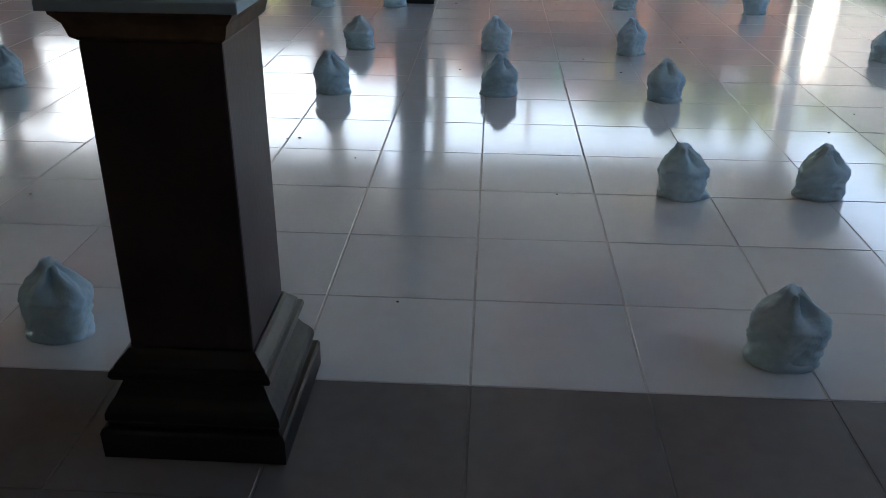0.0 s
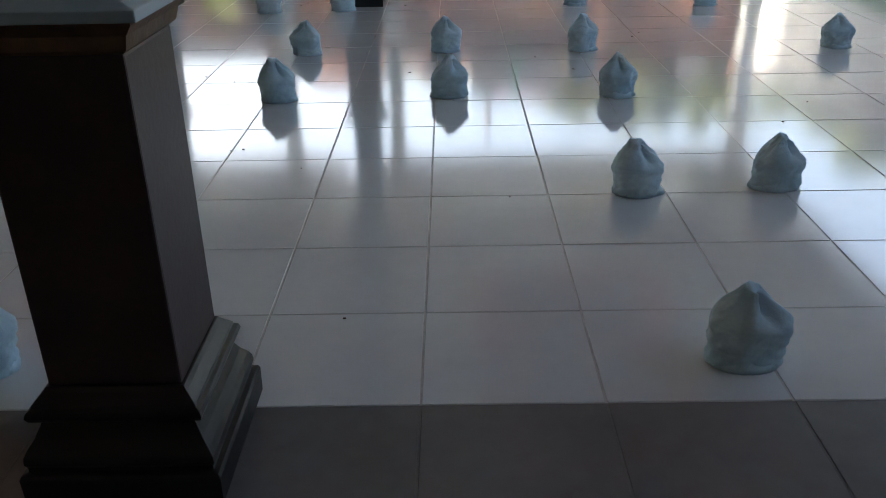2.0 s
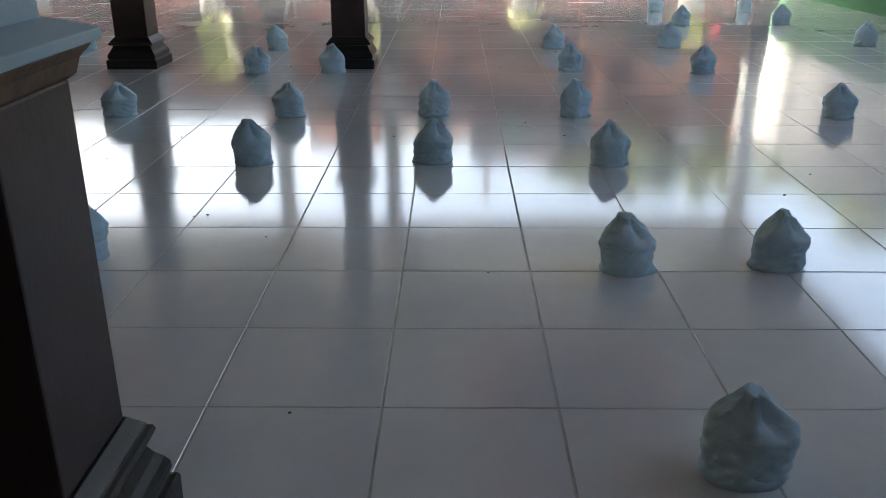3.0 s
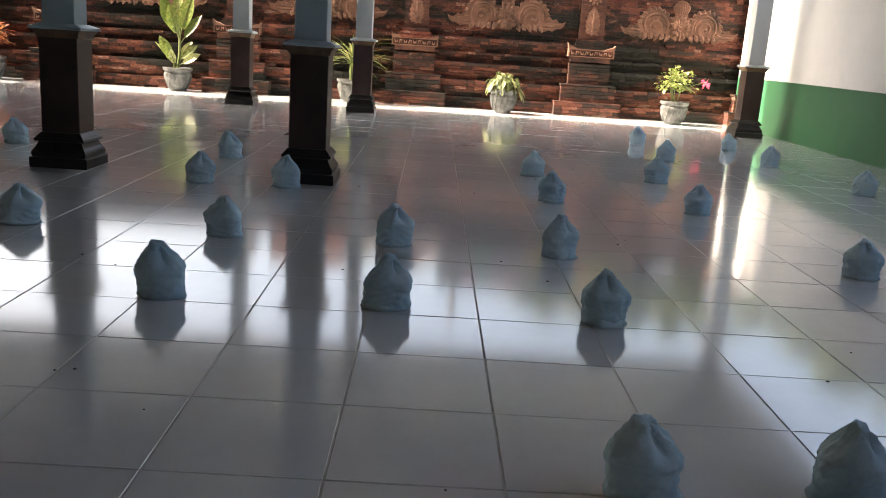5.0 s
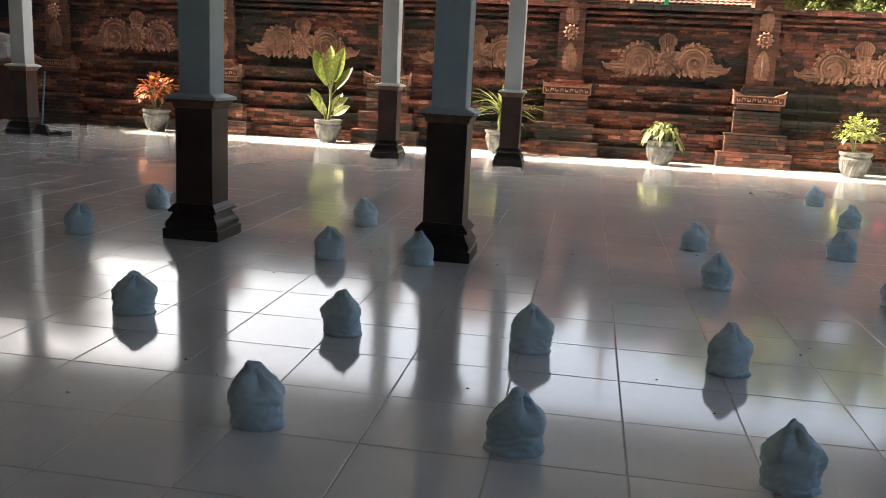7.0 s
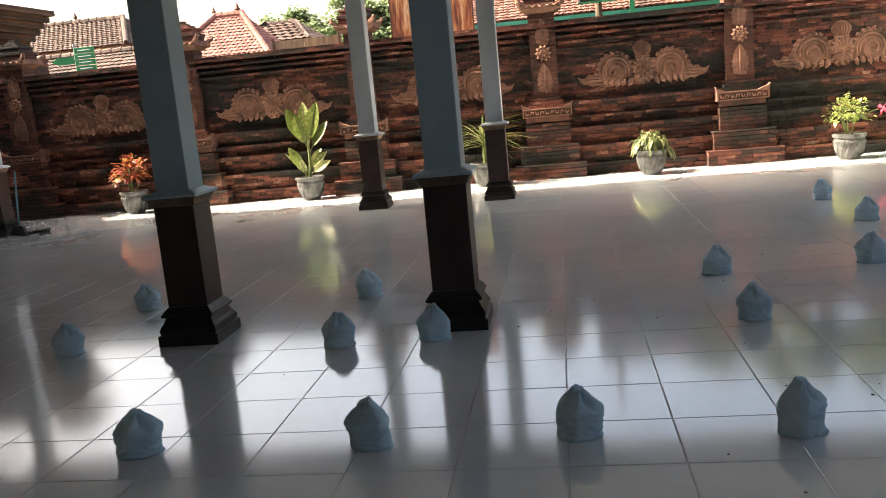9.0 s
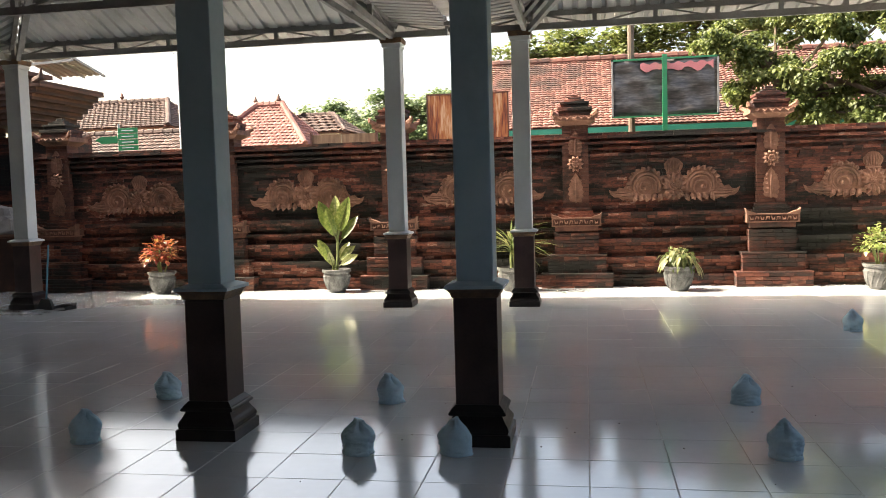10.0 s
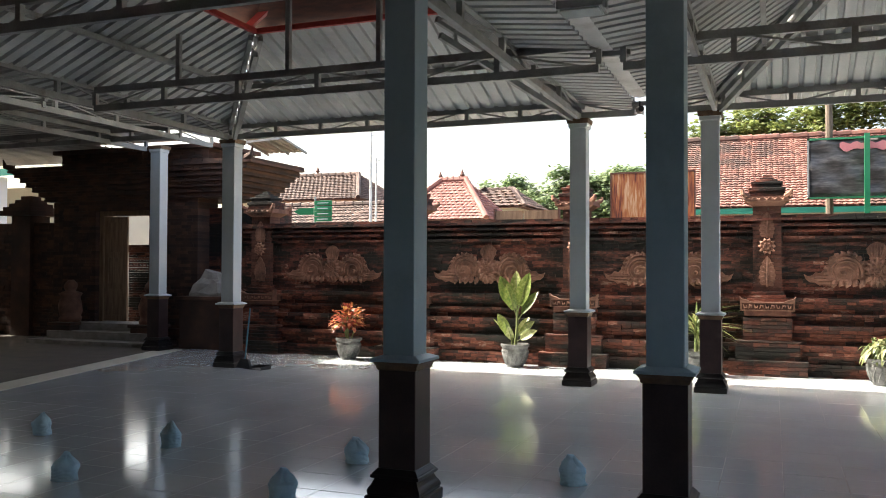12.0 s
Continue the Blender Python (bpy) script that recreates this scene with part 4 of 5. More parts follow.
def broad_leaf(p, foot, side, lift, front, length, width, bend):
    """A stalk and a broad blade that leans sideways by side and rises by lift, its face to the front."""
    foot = Vector(foot)
    d = Vector((side, front, lift)).normalized()
    start = foot + d * 0.14
    bm = bmesh.new()
    tube(bm, [foot, foot.lerp(start, 0.6), start + d * length * 0.5, start + d * length * 0.9], (0.010, 0.008, 0.006, 0.002), 5)
    part("stalk", bm, M_STEM, p)
    face = Vector((-0.25 * side, -1.0, 0.25))
    face = (face - d * face.dot(d)).normalized()
    bm = bmesh.new()
    blade(bm, start, d, face, length, width, bend, 9, 0.35)
    part("leaf", bm, M_LIME, p)


for side, lift, front, foot_z, L, w, bend in ((-0.42, 1.0, -0.1, 0.74, 0.50, 0.21, 0.05), (0.34, 1.0, -0.15, 0.76, 0.52, 0.22, 0.04), (-0.08, 1.0, 0.2, 0.78, 0.50, 0.19, 0.02), (0.12, 1.0, 0.35, 0.76, 0.46, 0.18, 0.10),
                                              (0.62, 1.0, 0.2, 0.66, 0.40, 0.14, 0.10), (-0.22, 1.0, -0.35, 0.70, 0.40, 0.17, 0.15), (0.85, 1.0, -0.1, 0.46, 0.16, 0.05, 0.1)):
    broad_leaf(p, (0.03, 0, foot_z), side, lift, front, L, w, bend)
for side, lift, front, foot_z, L, w, bend in ((-0.50, 1.0, -0.3, 0.36, 0.34, 0.15, 0.10), (-0.25, 1.0, -0.5, 0.30, 0.28, 0.13, 0.12), (0.95, 0.9, -0.2, 0.38, 0.30, 0.12, 0.12), (1.2, 0.7, -0.4, 0.34, 0.30, 0.13, 0.12),
                                              (-1.0, 0.9, 0.1, 0.40, 0.30, 0.035, 0.10), (-0.1, 1.0, -0.6, 0.28, 0.22, 0.11, 0.15), (0.5, 1.0, 0.4, 0.36, 0.30, 0.12, 0.10)):
    broad_leaf(p, (-0.02, 0, foot_z), side, lift, front, L, w, bend)
# spiky palm
p = plant_pot(pose(-1.03, 13.96, 0, 0, 0, 60), "grey cement pot with a spiky palm-like plant")
stem_part(p, [(0, 0, 0.28), (0, 0, 0.5), (0.01, 0, 0.66)], (0.03, 0.026, 0.02))
for k in range(56):
    a, e = r.uniform(0, 6.283), r.uniform(0.1, 1.35)
    d = Vector((math.cos(a) * math.cos(e), math.sin(a) * math.cos(e), math.sin(e)))
    bm = bmesh.new()
    blade(bm, (0, 0, r.uniform(0.5, 0.68)), d, (-d.x * d.z, -d.y * d.z, 1.05 - d.z * d.z), r.uniform(0.42, 0.66), 0.028, 0.75, 7, 0.3)
    part("leaf", bm, M_OLIVE, p)
# low drooping plant
p = plant_pot(pose(1.22, 13.82, 0, 0, 0, 10), "grey cement pot with a low drooping pale green plant")
bushy(p, 240, 0.22, 0.43, 0.16, 0.085, M_OLIVE, 5, droop=1.2, broad=0.6)
for k in range(7):
    a = r.uniform(-0.9, 0.9)
    bm = bmesh.new()
    blade(bm, (0.2 * math.cos(a), 0.2 * math.sin(a), 0.40), (math.cos(a), math.sin(a), -0.9), (math.cos(a), math.sin(a), 0.6), 0.28, 0.06, 0.3, 5)
    part("leaf", bm, M_OLIVE, p)
# bougainvillea
p = plant_pot(pose(3.74, 13.80, 0, 0, 0, 80), "grey cement pot with a yellow-green bush and a pink flower")
bushy(p, 260, 0.30, 0.58, 0.22, 0.062, M_LIME, 6, droop=0.4, broad=0.75)
for a, z in ((-0.2, 0.85), (2.6, 0.84)):
    for k in range(6):
        bm = bmesh.new()
        f = 0.28 + 0.03 * k
        blade(bm, (0.30 * math.cos(a) * (k + 2) / 7 * 1.3, 0.1 * math.sin(a), z - 0.02 * abs(k - 3)), (math.cos(a), r.uniform(-.6, .6), 0.2), (0, 0, 1), 0.07, 0.045, 0.3, 4)
        part("leaf", bm, M_LIME, p)
rot = Matrix.Rotation(radians(-80), 3, "Z")
bm = bmesh.new()
fc = rot @ Vector((0.40, -0.05, 0.62))
for k in range(16):
    d = Vector((r.uniform(-1, 1), r.uniform(-1, 1), r.uniform(-1, 1)))
    blade(bm, fc + d * 0.02, d, (0.2, 0.3, 1), 0.075, 0.05, 0.2, 3)
part("flower", bm, M_PETAL, p, "bright pink flower")
stem_part(p, [tuple(rot @ Vector((0.1, 0, 0.5))), tuple(rot @ Vector((0.28, -0.02, 0.60))), tuple(fc)], (0.008, 0.006, 0.004))

# ---- broom and dustpan by the corner column ----
b = thing("broom", pose(-7.03, 12.20, 0.0, 0, 6, 0), "blue broom leaning at the column's foot", "broom")
bm = bmesh.new()
tube(bm, [(0, 0, 0.14), (0, 0, 0.86)], (0.011, 0.011), 10)
part("handle", bm, M_PLASTIC, b, "blue plastic handle", smooth=True)
bm = bmesh.new()
frustum(bm, 0, 0, 0.12, 0.03, 0.012, 0.06, 0.022, 0.15)
part("brush_head", bm, M_BLACK, b, "black bristles")
d = thing("dustpan", pose(-6.82, 12.26, 0.001, 0, 0, -10), "flat black dustpan on the tiles", "dustpan")
solid("pan", M_BLACK, d, [(-0.13, 0.13, -0.10, 0.10, 0, 0.008), (-0.13, -0.12, -0.10, 0.10, 0.008, 0.045), (0.12, 0.13, -0.10, 0.10, 0.008, 0.045), (-0.12, 0.12, 0.09, 0.10, 0.008, 0.055)])
bm = bmesh.new()
tube(bm, [(0, 0.09, 0.04), (0, 0.17, 0.05), (0, 0.24, 0.05)], (0.012, 0.014, 0.012), 8)
part("grip", bm, M_BLACK, d)

# ---- small security camera and a floodlight under the roof ----
c = thing("security_camera", pose(-1.52, 12.15, 3.36, 0, 0, 20), "small black security camera under the gutter", "camera")
bm = bmesh.new()
lathe(bm, ((0.012, 0.0), (0.012, 0.06)), 10)
part("bracket", bm, M_BLACK, c)
bm = bmesh.new()
tube(bm, [(0, 0.06, -0.035), (0, -0.09, -0.045)], (0.035, 0.035), 12)
part("body", bm, M_BLACK, c)
f = thing("floodlight", pose(-1.37, 8.15, 3.33), "dark floodlight with a pale glass face under the roof", "light")
solid("housing", M_STEEL, f, [(-0.17, 0.17, -0.13, 0.13, 0.012, 0.07)], bevel=0.006)
solid("glass", M_GLASSY, f, [(-0.145, 0.145, -0.105, 0.105, 0.0, 0.011)], "pale glass face")
solid("bracket", M_STEEL, f, [(-0.19, -0.172, -0.02, 0.02, 0.02, 0.20), (0.172, 0.19, -0.02, 0.02, 0.02, 0.20), (-0.19, 0.19, -0.02, 0.02, 0.20, 0.215)])


# ---- brick gate with a wooden door ----
gate = tagged(new("gate_house"), "dark stepped brick gate with a wooden double door standing ajar", "gate")
GY = 15.0


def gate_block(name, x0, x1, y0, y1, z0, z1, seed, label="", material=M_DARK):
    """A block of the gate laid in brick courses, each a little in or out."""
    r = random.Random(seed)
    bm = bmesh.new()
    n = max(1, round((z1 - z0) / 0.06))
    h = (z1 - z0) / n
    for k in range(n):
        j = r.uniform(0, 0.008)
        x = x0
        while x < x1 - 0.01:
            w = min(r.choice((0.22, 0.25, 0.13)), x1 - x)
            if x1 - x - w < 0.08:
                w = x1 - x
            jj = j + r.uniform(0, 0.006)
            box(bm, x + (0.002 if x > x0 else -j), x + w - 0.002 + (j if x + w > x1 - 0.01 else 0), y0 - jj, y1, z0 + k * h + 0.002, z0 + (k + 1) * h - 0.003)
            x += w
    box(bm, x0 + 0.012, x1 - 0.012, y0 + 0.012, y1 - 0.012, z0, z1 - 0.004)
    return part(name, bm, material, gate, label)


DX0, DX1, DZ0, DZ1 = -12.34, -11.05, 0.38, 2.52
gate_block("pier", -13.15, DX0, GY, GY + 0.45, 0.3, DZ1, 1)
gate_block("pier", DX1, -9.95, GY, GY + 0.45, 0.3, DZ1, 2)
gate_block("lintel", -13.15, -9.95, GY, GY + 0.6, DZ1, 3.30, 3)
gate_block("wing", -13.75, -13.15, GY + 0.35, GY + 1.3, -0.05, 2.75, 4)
# light from the open sky is put into this wing's brighter brick
gate_block("wing", -9.95, -8.75, GY + 0.35, GY + 1.3, -0.05, 2.55, 5, "reddish brick wing of the gate, coloured brighter for open-sky light", M_BRICK)
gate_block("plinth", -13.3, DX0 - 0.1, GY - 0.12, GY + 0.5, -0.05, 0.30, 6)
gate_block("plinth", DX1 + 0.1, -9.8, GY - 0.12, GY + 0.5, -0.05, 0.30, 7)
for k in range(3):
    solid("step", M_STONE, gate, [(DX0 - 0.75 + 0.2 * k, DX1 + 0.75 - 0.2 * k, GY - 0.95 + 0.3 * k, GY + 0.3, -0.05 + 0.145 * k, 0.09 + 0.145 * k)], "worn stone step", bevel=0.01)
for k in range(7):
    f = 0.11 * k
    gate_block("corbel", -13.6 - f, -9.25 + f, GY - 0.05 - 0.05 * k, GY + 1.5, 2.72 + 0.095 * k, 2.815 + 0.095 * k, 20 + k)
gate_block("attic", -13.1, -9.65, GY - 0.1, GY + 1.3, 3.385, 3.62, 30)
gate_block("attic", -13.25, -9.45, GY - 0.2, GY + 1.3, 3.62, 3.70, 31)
for x, s in ((-14.3, -1), (-8.55, 1)):
    bm = bmesh.new()
    tube(bm, [(x - s * 0.15, GY - 0.3, 3.38), (x, GY - 0.38, 3.42), (x + s * 0.03, GY - 0.4, 3.56)], (0.07, 0.05, 0.01), 7)
    part("corner_horn", bm, M_DARK, gate)
frame_b = [(DX0, DX0 + 0.09, GY + 0.10, GY + 0.24, DZ0, DZ1), (DX1 - 0.09, DX1, GY + 0.10, GY + 0.24, DZ0, DZ1), (DX0 + 0.09, DX1 - 0.09, GY + 0.10, GY + 0.24, DZ1 - 0.10, DZ1)]
solid("door_frame", M_WOOD, gate, frame_b, "worn wooden door frame", bevel=0.006)


def door_leaf(x, y, turn, hinge):
    """A panelled leaf, hinged on one side."""
    leaf = new("door_leaf")
    leaf.parent = gate
    leaf.matrix_basis = pose(x, y, DZ0 + 0.01, 0, 0, turn)
    w, h = 0.545 * hinge, DZ1 - DZ0 - 0.12
    lo, hi = min(0, w), max(0, w)
    solid("board", M_WOOD, leaf, [(lo, hi, 0.0, 0.028, 0, h)])
    solid("rail", M_WOOD, leaf, [(lo, hi, -0.014, -0.001, z, z + 0.11) for z in (0.0, 0.62, 1.22, h - 0.11)], bevel=0.003)
    solid("stile", M_WOOD, leaf, [(lo, lo + 0.09, -0.016, -0.002, 0, h), (hi - 0.09, hi, -0.016, -0.002, 0, h)], bevel=0.003)


door_leaf(DX0 + 0.09, GY + 0.16, 0, 1)
door_leaf(DX1 - 0.09, GY + 0.18, -92, -1)


screen = tagged(new("screen_wall"), "reddish brick screen behind the gate's door", "wall")
bm = bmesh.new()
courses(bm, -13.0, 0.28, 17.0, 17.3, -0.16, 1.75, 55)
courses(bm, -13.0, 0.36, 16.92, 17.38, 1.75, 1.92, 56)
part("bricks", bm, M_BRICK, screen)


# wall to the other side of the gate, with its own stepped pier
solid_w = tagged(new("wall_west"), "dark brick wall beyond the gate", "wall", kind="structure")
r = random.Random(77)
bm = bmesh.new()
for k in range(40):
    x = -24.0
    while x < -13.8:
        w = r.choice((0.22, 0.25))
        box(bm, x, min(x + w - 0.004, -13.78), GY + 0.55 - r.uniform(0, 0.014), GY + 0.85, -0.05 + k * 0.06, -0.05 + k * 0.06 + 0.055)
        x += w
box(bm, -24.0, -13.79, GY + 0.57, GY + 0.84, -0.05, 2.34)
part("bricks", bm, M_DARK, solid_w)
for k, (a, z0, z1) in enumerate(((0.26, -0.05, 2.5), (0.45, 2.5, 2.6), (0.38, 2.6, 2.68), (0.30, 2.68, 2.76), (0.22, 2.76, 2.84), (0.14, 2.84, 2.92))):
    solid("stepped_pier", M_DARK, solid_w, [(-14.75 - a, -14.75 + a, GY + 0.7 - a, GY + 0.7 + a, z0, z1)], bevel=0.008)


# carved figures: plain shapes beside the steps
def guardian(m, h):
    bm = bmesh.new()
    lathe(bm, ((0.19, 0), (0.20, 0.1 * h), (0.17, 0.14 * h), (0.20, 0.25 * h), (0.21, 0.42 * h), (0.17, 0.60 * h), (0.21, 0.68 * h), (0.09, 0.74 * h), (0.12, 0.82 * h), (0.12, 0.90 * h), (0.05, 1.0 * h)), 18)
    for v in bm.verts:
        v.co += Vector(noise.noise_vector(v.co * 5)) * 0.03
        v.co.z = max(0.0, v.co.z)
    ob = part("guardian_statue", bm, M_CARVE, None, smooth=True)
    ob.matrix_world = m
    tagged(ob, "weathered reddish stone guardian figure by the steps", "statue", "guardian figures")


guardian(pose(-12.62, 14.66, 0.385), 0.80)
guardian(pose(-10.72, 14.66, 0.385), 0.80)
for x in (-12.62, -10.72):
    tagged(solid("statue_base", M_DARK, None, [(x - 0.24, x + 0.24, 14.40, 14.86, -0.05, 0.33), (x - 0.28, x + 0.28, 14.37, 14.87, 0.33, 0.384)], bevel=0.01), "dark brick base under a guardian figure", "plinth", "statue bases")

# pale heap of rock on a dark block
tagged(solid("stone_block", M_DARK, None, [(-9.9, -8.9, 14.42, 14.97, -0.05, 0.86), (-9.96, -8.84, 14.38, 14.98, 0.86, 0.92)], bevel=0.012), "dark stone block beside the gate", "plinth")
bm = bmesh.new()
lathe(bm, ((0.40, 0.0), (0.41, 0.05), (0.30, 0.20), (0.20, 0.32), (0.13, 0.44), (0.04, 0.47)), 14)
for v in bm.verts:
    v.co += Vector(noise.noise_vector(v.co * 4.2 + Vector((3, 1, 5)))) * 0.07
    v.co.z = max(0.0, v.co.z)
rock = part("rock_heap", bm, M_STONE, None)
rock.matrix_world = pose(-9.42, 14.68, 0.922) @ Matrix.Diagonal((1.15, 0.62, 1, 1))
tagged(rock, "pale rough pyramid-shaped rock on a dark block", "rock")

# ---- roof over the forecourt of the gate ----
fore = tagged(new("forecourt_roof"), "dark zinc roof over the forecourt", "roof", kind="structure")
for quad in (((-7.85, 13.2, 3.68), (-7.85, -6.4, 3.68), (-18.3, -6.4, 3.76), (-18.3, 13.2, 3.76)), ((-9.9, 14.85, 3.76), (-9.9, 12.8, 3.72), (-18.3, 12.8, 3.80), (-18.3, 14.85, 3.80)), ((-12.2, 17.2, 3.80), (-12.2, 14.85, 3.77), (-18.3, 14.85, 3.80), (-18.3, 17.2, 3.84))):
    bm = bmesh.new()
    corrugated(bm, *quad)
    part("roof_sheet", bm, M_SHEET, fore)
for x in (-8.75, -10.1):
    truss((x, -4.0, 3.46), (x, 13.75, 3.46), 0.16, 16, "grey steel truss over the forecourt")
for y in (12.9, 10.2, 7.4):
    truss((-17.5, y, 3.50), (-8.7, y, 3.50), 0.14, 9, "grey steel truss over the forecourt")
# added out of view; its height sets how much western light gets in
tagged(solid("unseen_wall_far_west", M_PLASTER, None, [(-18.4, -18.2, -6.4, 15.5, -0.16, 3.45)]), "plain unseen wall added to keep light out", "wall", kind="structure")

# pale building with green trim far beyond the gate
b = tagged(new("far_building"), "pale building with a cream sheet canopy beyond the dark wall", "building")
solid("wall", M_CREAM, b, [(-30, -17.6, 20.5, 24.0, -0.16, 3.7)])
bm = bmesh.new()
corrugated(bm, (-30, 19.0, 4.05), (-17.0, 19.0, 4.05), (-17.0, 21.0, 4.6), (-30, 21.0, 4.6))
part("canopy_sheet", bm, M_CREAM, b, "cream ribbed canopy sheet")
solid("fascia", M_TEAL, b, [(-30, -17.0, 18.97, 19.0, 3.86, 4.04)], "green fascia board")
for x in (-18.2, -20.2, -22.2):
    solid("window", M_BANNER, b, [(x - 0.5, x + 0.5, 20.46, 20.499, 1.2, 2.6)])
for x in (-17.4, -19.6, -21.8):
    solid("post", M_WHITE, b, [(x - 0.12, x + 0.12, 19.1, 19.34, -0.16, 3.85)])

# translucent canopy behind the gate
can = tagged(new("canopy"), "pale ribbed sheet canopy behind the gate", "canopy")
bm = bmesh.new()
corrugated(bm, (-9.29, 16.20, 3.65), (-8.40, 16.20, 3.64), (-8.28, 15.05, 3.80), (-9.10, 15.05, 3.83), pitch=0.13)
part("sheet", bm, M_CANOPY, can, "cream ribbed plastic sheet")
for x in (-9.2, -8.75, -8.36):
    bm = bmesh.new()
    beam(bm, (x, 16.18, 3.62), (x + 0.1, 15.07, 3.78), 0.03, 0.04)
    part("rafter", bm, M_STEEL, can)
bm = bmesh.new()
beam(bm, (-9.50, 15.07, 3.685), (-8.26, 15.07, 3.74), 0.04, 0.04)
part("wall_rail", bm, M_STEEL, can)


# ---- beyond the wall: houses ----
def tiles_on(bm, a, b, c, d, tw=0.21, tl=0.0, seed=0):
    """Curved clay tiles in overlapping courses on the slope with eave a-b and upper edge d-c."""
    r = random.Random(seed)
    tl = tl or tw * 1.15
    a, b, c, d = (Vector(v) for v in (a, b, c, d))
    rows = max(2, round(((d - a).length + (c - b).length) / 2 / tl))
    nrm = (b - a).cross(d - a).normalized()
    if nrm.z < 0:
        nrm = -nrm
    along = (b - a).normalized()
    mid_e, mid_r = (a + b) / 2, (c + d) / 2
    slope = mid_r - mid_e
    slope = (slope - along * slope.dot(along)).normalized()
    for j in range(rows):
        p, q = a.lerp(d, j / rows), b.lerp(c, j / rows)
        n = max(1, round((q - p).length / tw))
        for i in range(n):
            o = p.lerp(q, i / n) + nrm * (0.012 + r.uniform(0, 0.05 * tw)) + along * r.uniform(-0.008, 0.008)
            w, L = (q - p).length / n * 0.97, tl * 1.12
            bot = [bm.verts.new(o + along * (w * u) + nrm * (0.16 * tw + 0.14 * tw * math.sin(math.pi * u))) for u in (0, 0.5, 1)]
            low = [bm.verts.new(v.co - nrm * 0.02) for v in bot]
            top = [bm.verts.new(o + slope * L + along * (w * u) + nrm * (0.14 * tw * math.sin(math.pi * u) - 0.006)) for u in (0, 0.5, 1)]
            for k in range(2):
                bm.faces.new((bot[k], bot[k + 1], top[k + 1], top[k]))
                bm.faces.new((low[k], low[k + 1], bot[k + 1], bot[k]))


def house(label, x0, x1, y0, y1, z_eave, z_ridge, hip, tile, wall_mat, fascia=None, seed=1, tw=0.21, over=0.35):
    """A house with a hipped or gabled tile roof; hip is how far the ridge's ends lie in."""
    h = tagged(new("house"), label, "house", "houses beyond the wall")
    ym = (y0 + y1) / 2
    solid("wall", wall_mat, h, [(x0 + over, x1 - over, y0 + over, y1 - over, -0.16, z_eave + 0.02)])
    ra, rb = (x0 + hip, ym, z_ridge), (x1 - hip, ym, z_ridge)
    bm = bmesh.new()
    corners = [(x0, y0, z_eave), (x1, y0, z_eave), (x1, y1, z_eave), (x0, y1, z_eave)]
    v = [bm.verts.new(q) for q in (*corners, ra, rb)]
    for f in ((0, 1, 5, 4), (2, 3, 4, 5), (1, 2, 5), (3, 0, 4), (3, 2, 1, 0)):
        bm.faces.new([v[i] for i in f])
    roof = part("roof", bm, M_DARKWOOD, h)
    bm = bmesh.new()
    tiles_on(bm, corners[0], corners[1], rb, ra, tw, seed=seed)
    if hip > 0.1:
        tiles_on(bm, corners[1], corners[2], rb, rb, tw, seed=seed + 1)
        tiles_on(bm, corners[3], corners[0], ra, ra, tw, seed=seed + 2)
    t = part("roof_tiles", bm, tile, roof)
    tagged(t, kind="stuff")
    bm = bmesh.new()
    n = max(4, round((rb[0] - ra[0]) / 0.3))
    for i in range(n):
        xa, xb = ra[0] + (rb[0] - ra[0]) * i / n, ra[0] + (rb[0] - ra[0]) * (i + 1.06) / n
        tube(bm, [(xa, ym, z_ridge + 0.03), (xb, ym, z_ridge + 0.045)], (0.09, 0.10), 8)
    if hip > 0.1:
        for cn, rr in ((corners[0], ra), (corners[1], rb)):
            for i in range(9):
                s, e = Vector(cn).lerp(Vector(rr), i / 9), Vector(cn).lerp(Vector(rr), (i + 1.06) / 9)
                tube(bm, [s + Vector((0, 0, 0.05)), e + Vector((0, 0, 0.06))], (0.075, 0.085), 8)
    part("ridge_tiles", bm, tile, h)
    if fascia:
        solid("fascia", fascia, h, [(x0 + 0.02, x1 - 0.02, y0 + 0.01, y0 + 0.05, z_eave - 0.12, z_eave - 0.01)], "teal painted fascia board")
    return h


def finial(h, x, y, z, s=1.0):
    bm = bmesh.new()
    lathe(bm, ((0.07 * s, 0), (0.10 * s, 0.06 * s), (0.04 * s, 0.12 * s), (0.11 * s, 0.20 * s), (0.07 * s, 0.28 * s), (0.015 * s, 0.42 * s)), 10, x, y)
    bmesh.ops.translate(bm, vec=(0, 0, z), verts=bm.verts[:])
    part("finial", bm, M_DARKWOOD, h)


house("long house with a sunlit terracotta tile roof and teal fascia", -2.35, 8.0, 20.0, 27.0, 2.66, 4.50, 0.0, M_ROOFTILE, M_CREAM, M_TEAL, 3, 0.115)
h = house("old house with a weathered brown hipped tile roof", -17.4, -12.3, 26.2, 30.6, 3.62, 4.62, 1.1, M_ROOFTILE_OLD, M_CREAM, None, 11, 0.16)
finial(h, -15.0, 28.4, 4.68, 0.7)
house("low outbuilding with weathered clay tiles", -15.4, -10.3, 23.8, 26.0, 2.62, 3.30, 0.0, M_ROOFTILE_OLD, M_CREAM, None, 21, 0.16)
h = house("small house with a faded red hipped tile roof", -9.75, -6.95, 22.9, 25.6, 2.70, 3.86, 1.05, M_ROOFTILE_RED, M_CREAM, None, 31, 0.13)
finial(h, -8.75, 24.25, 3.88, 0.6)
finial(h, -8.1, 24.25, 3.88, 0.7)
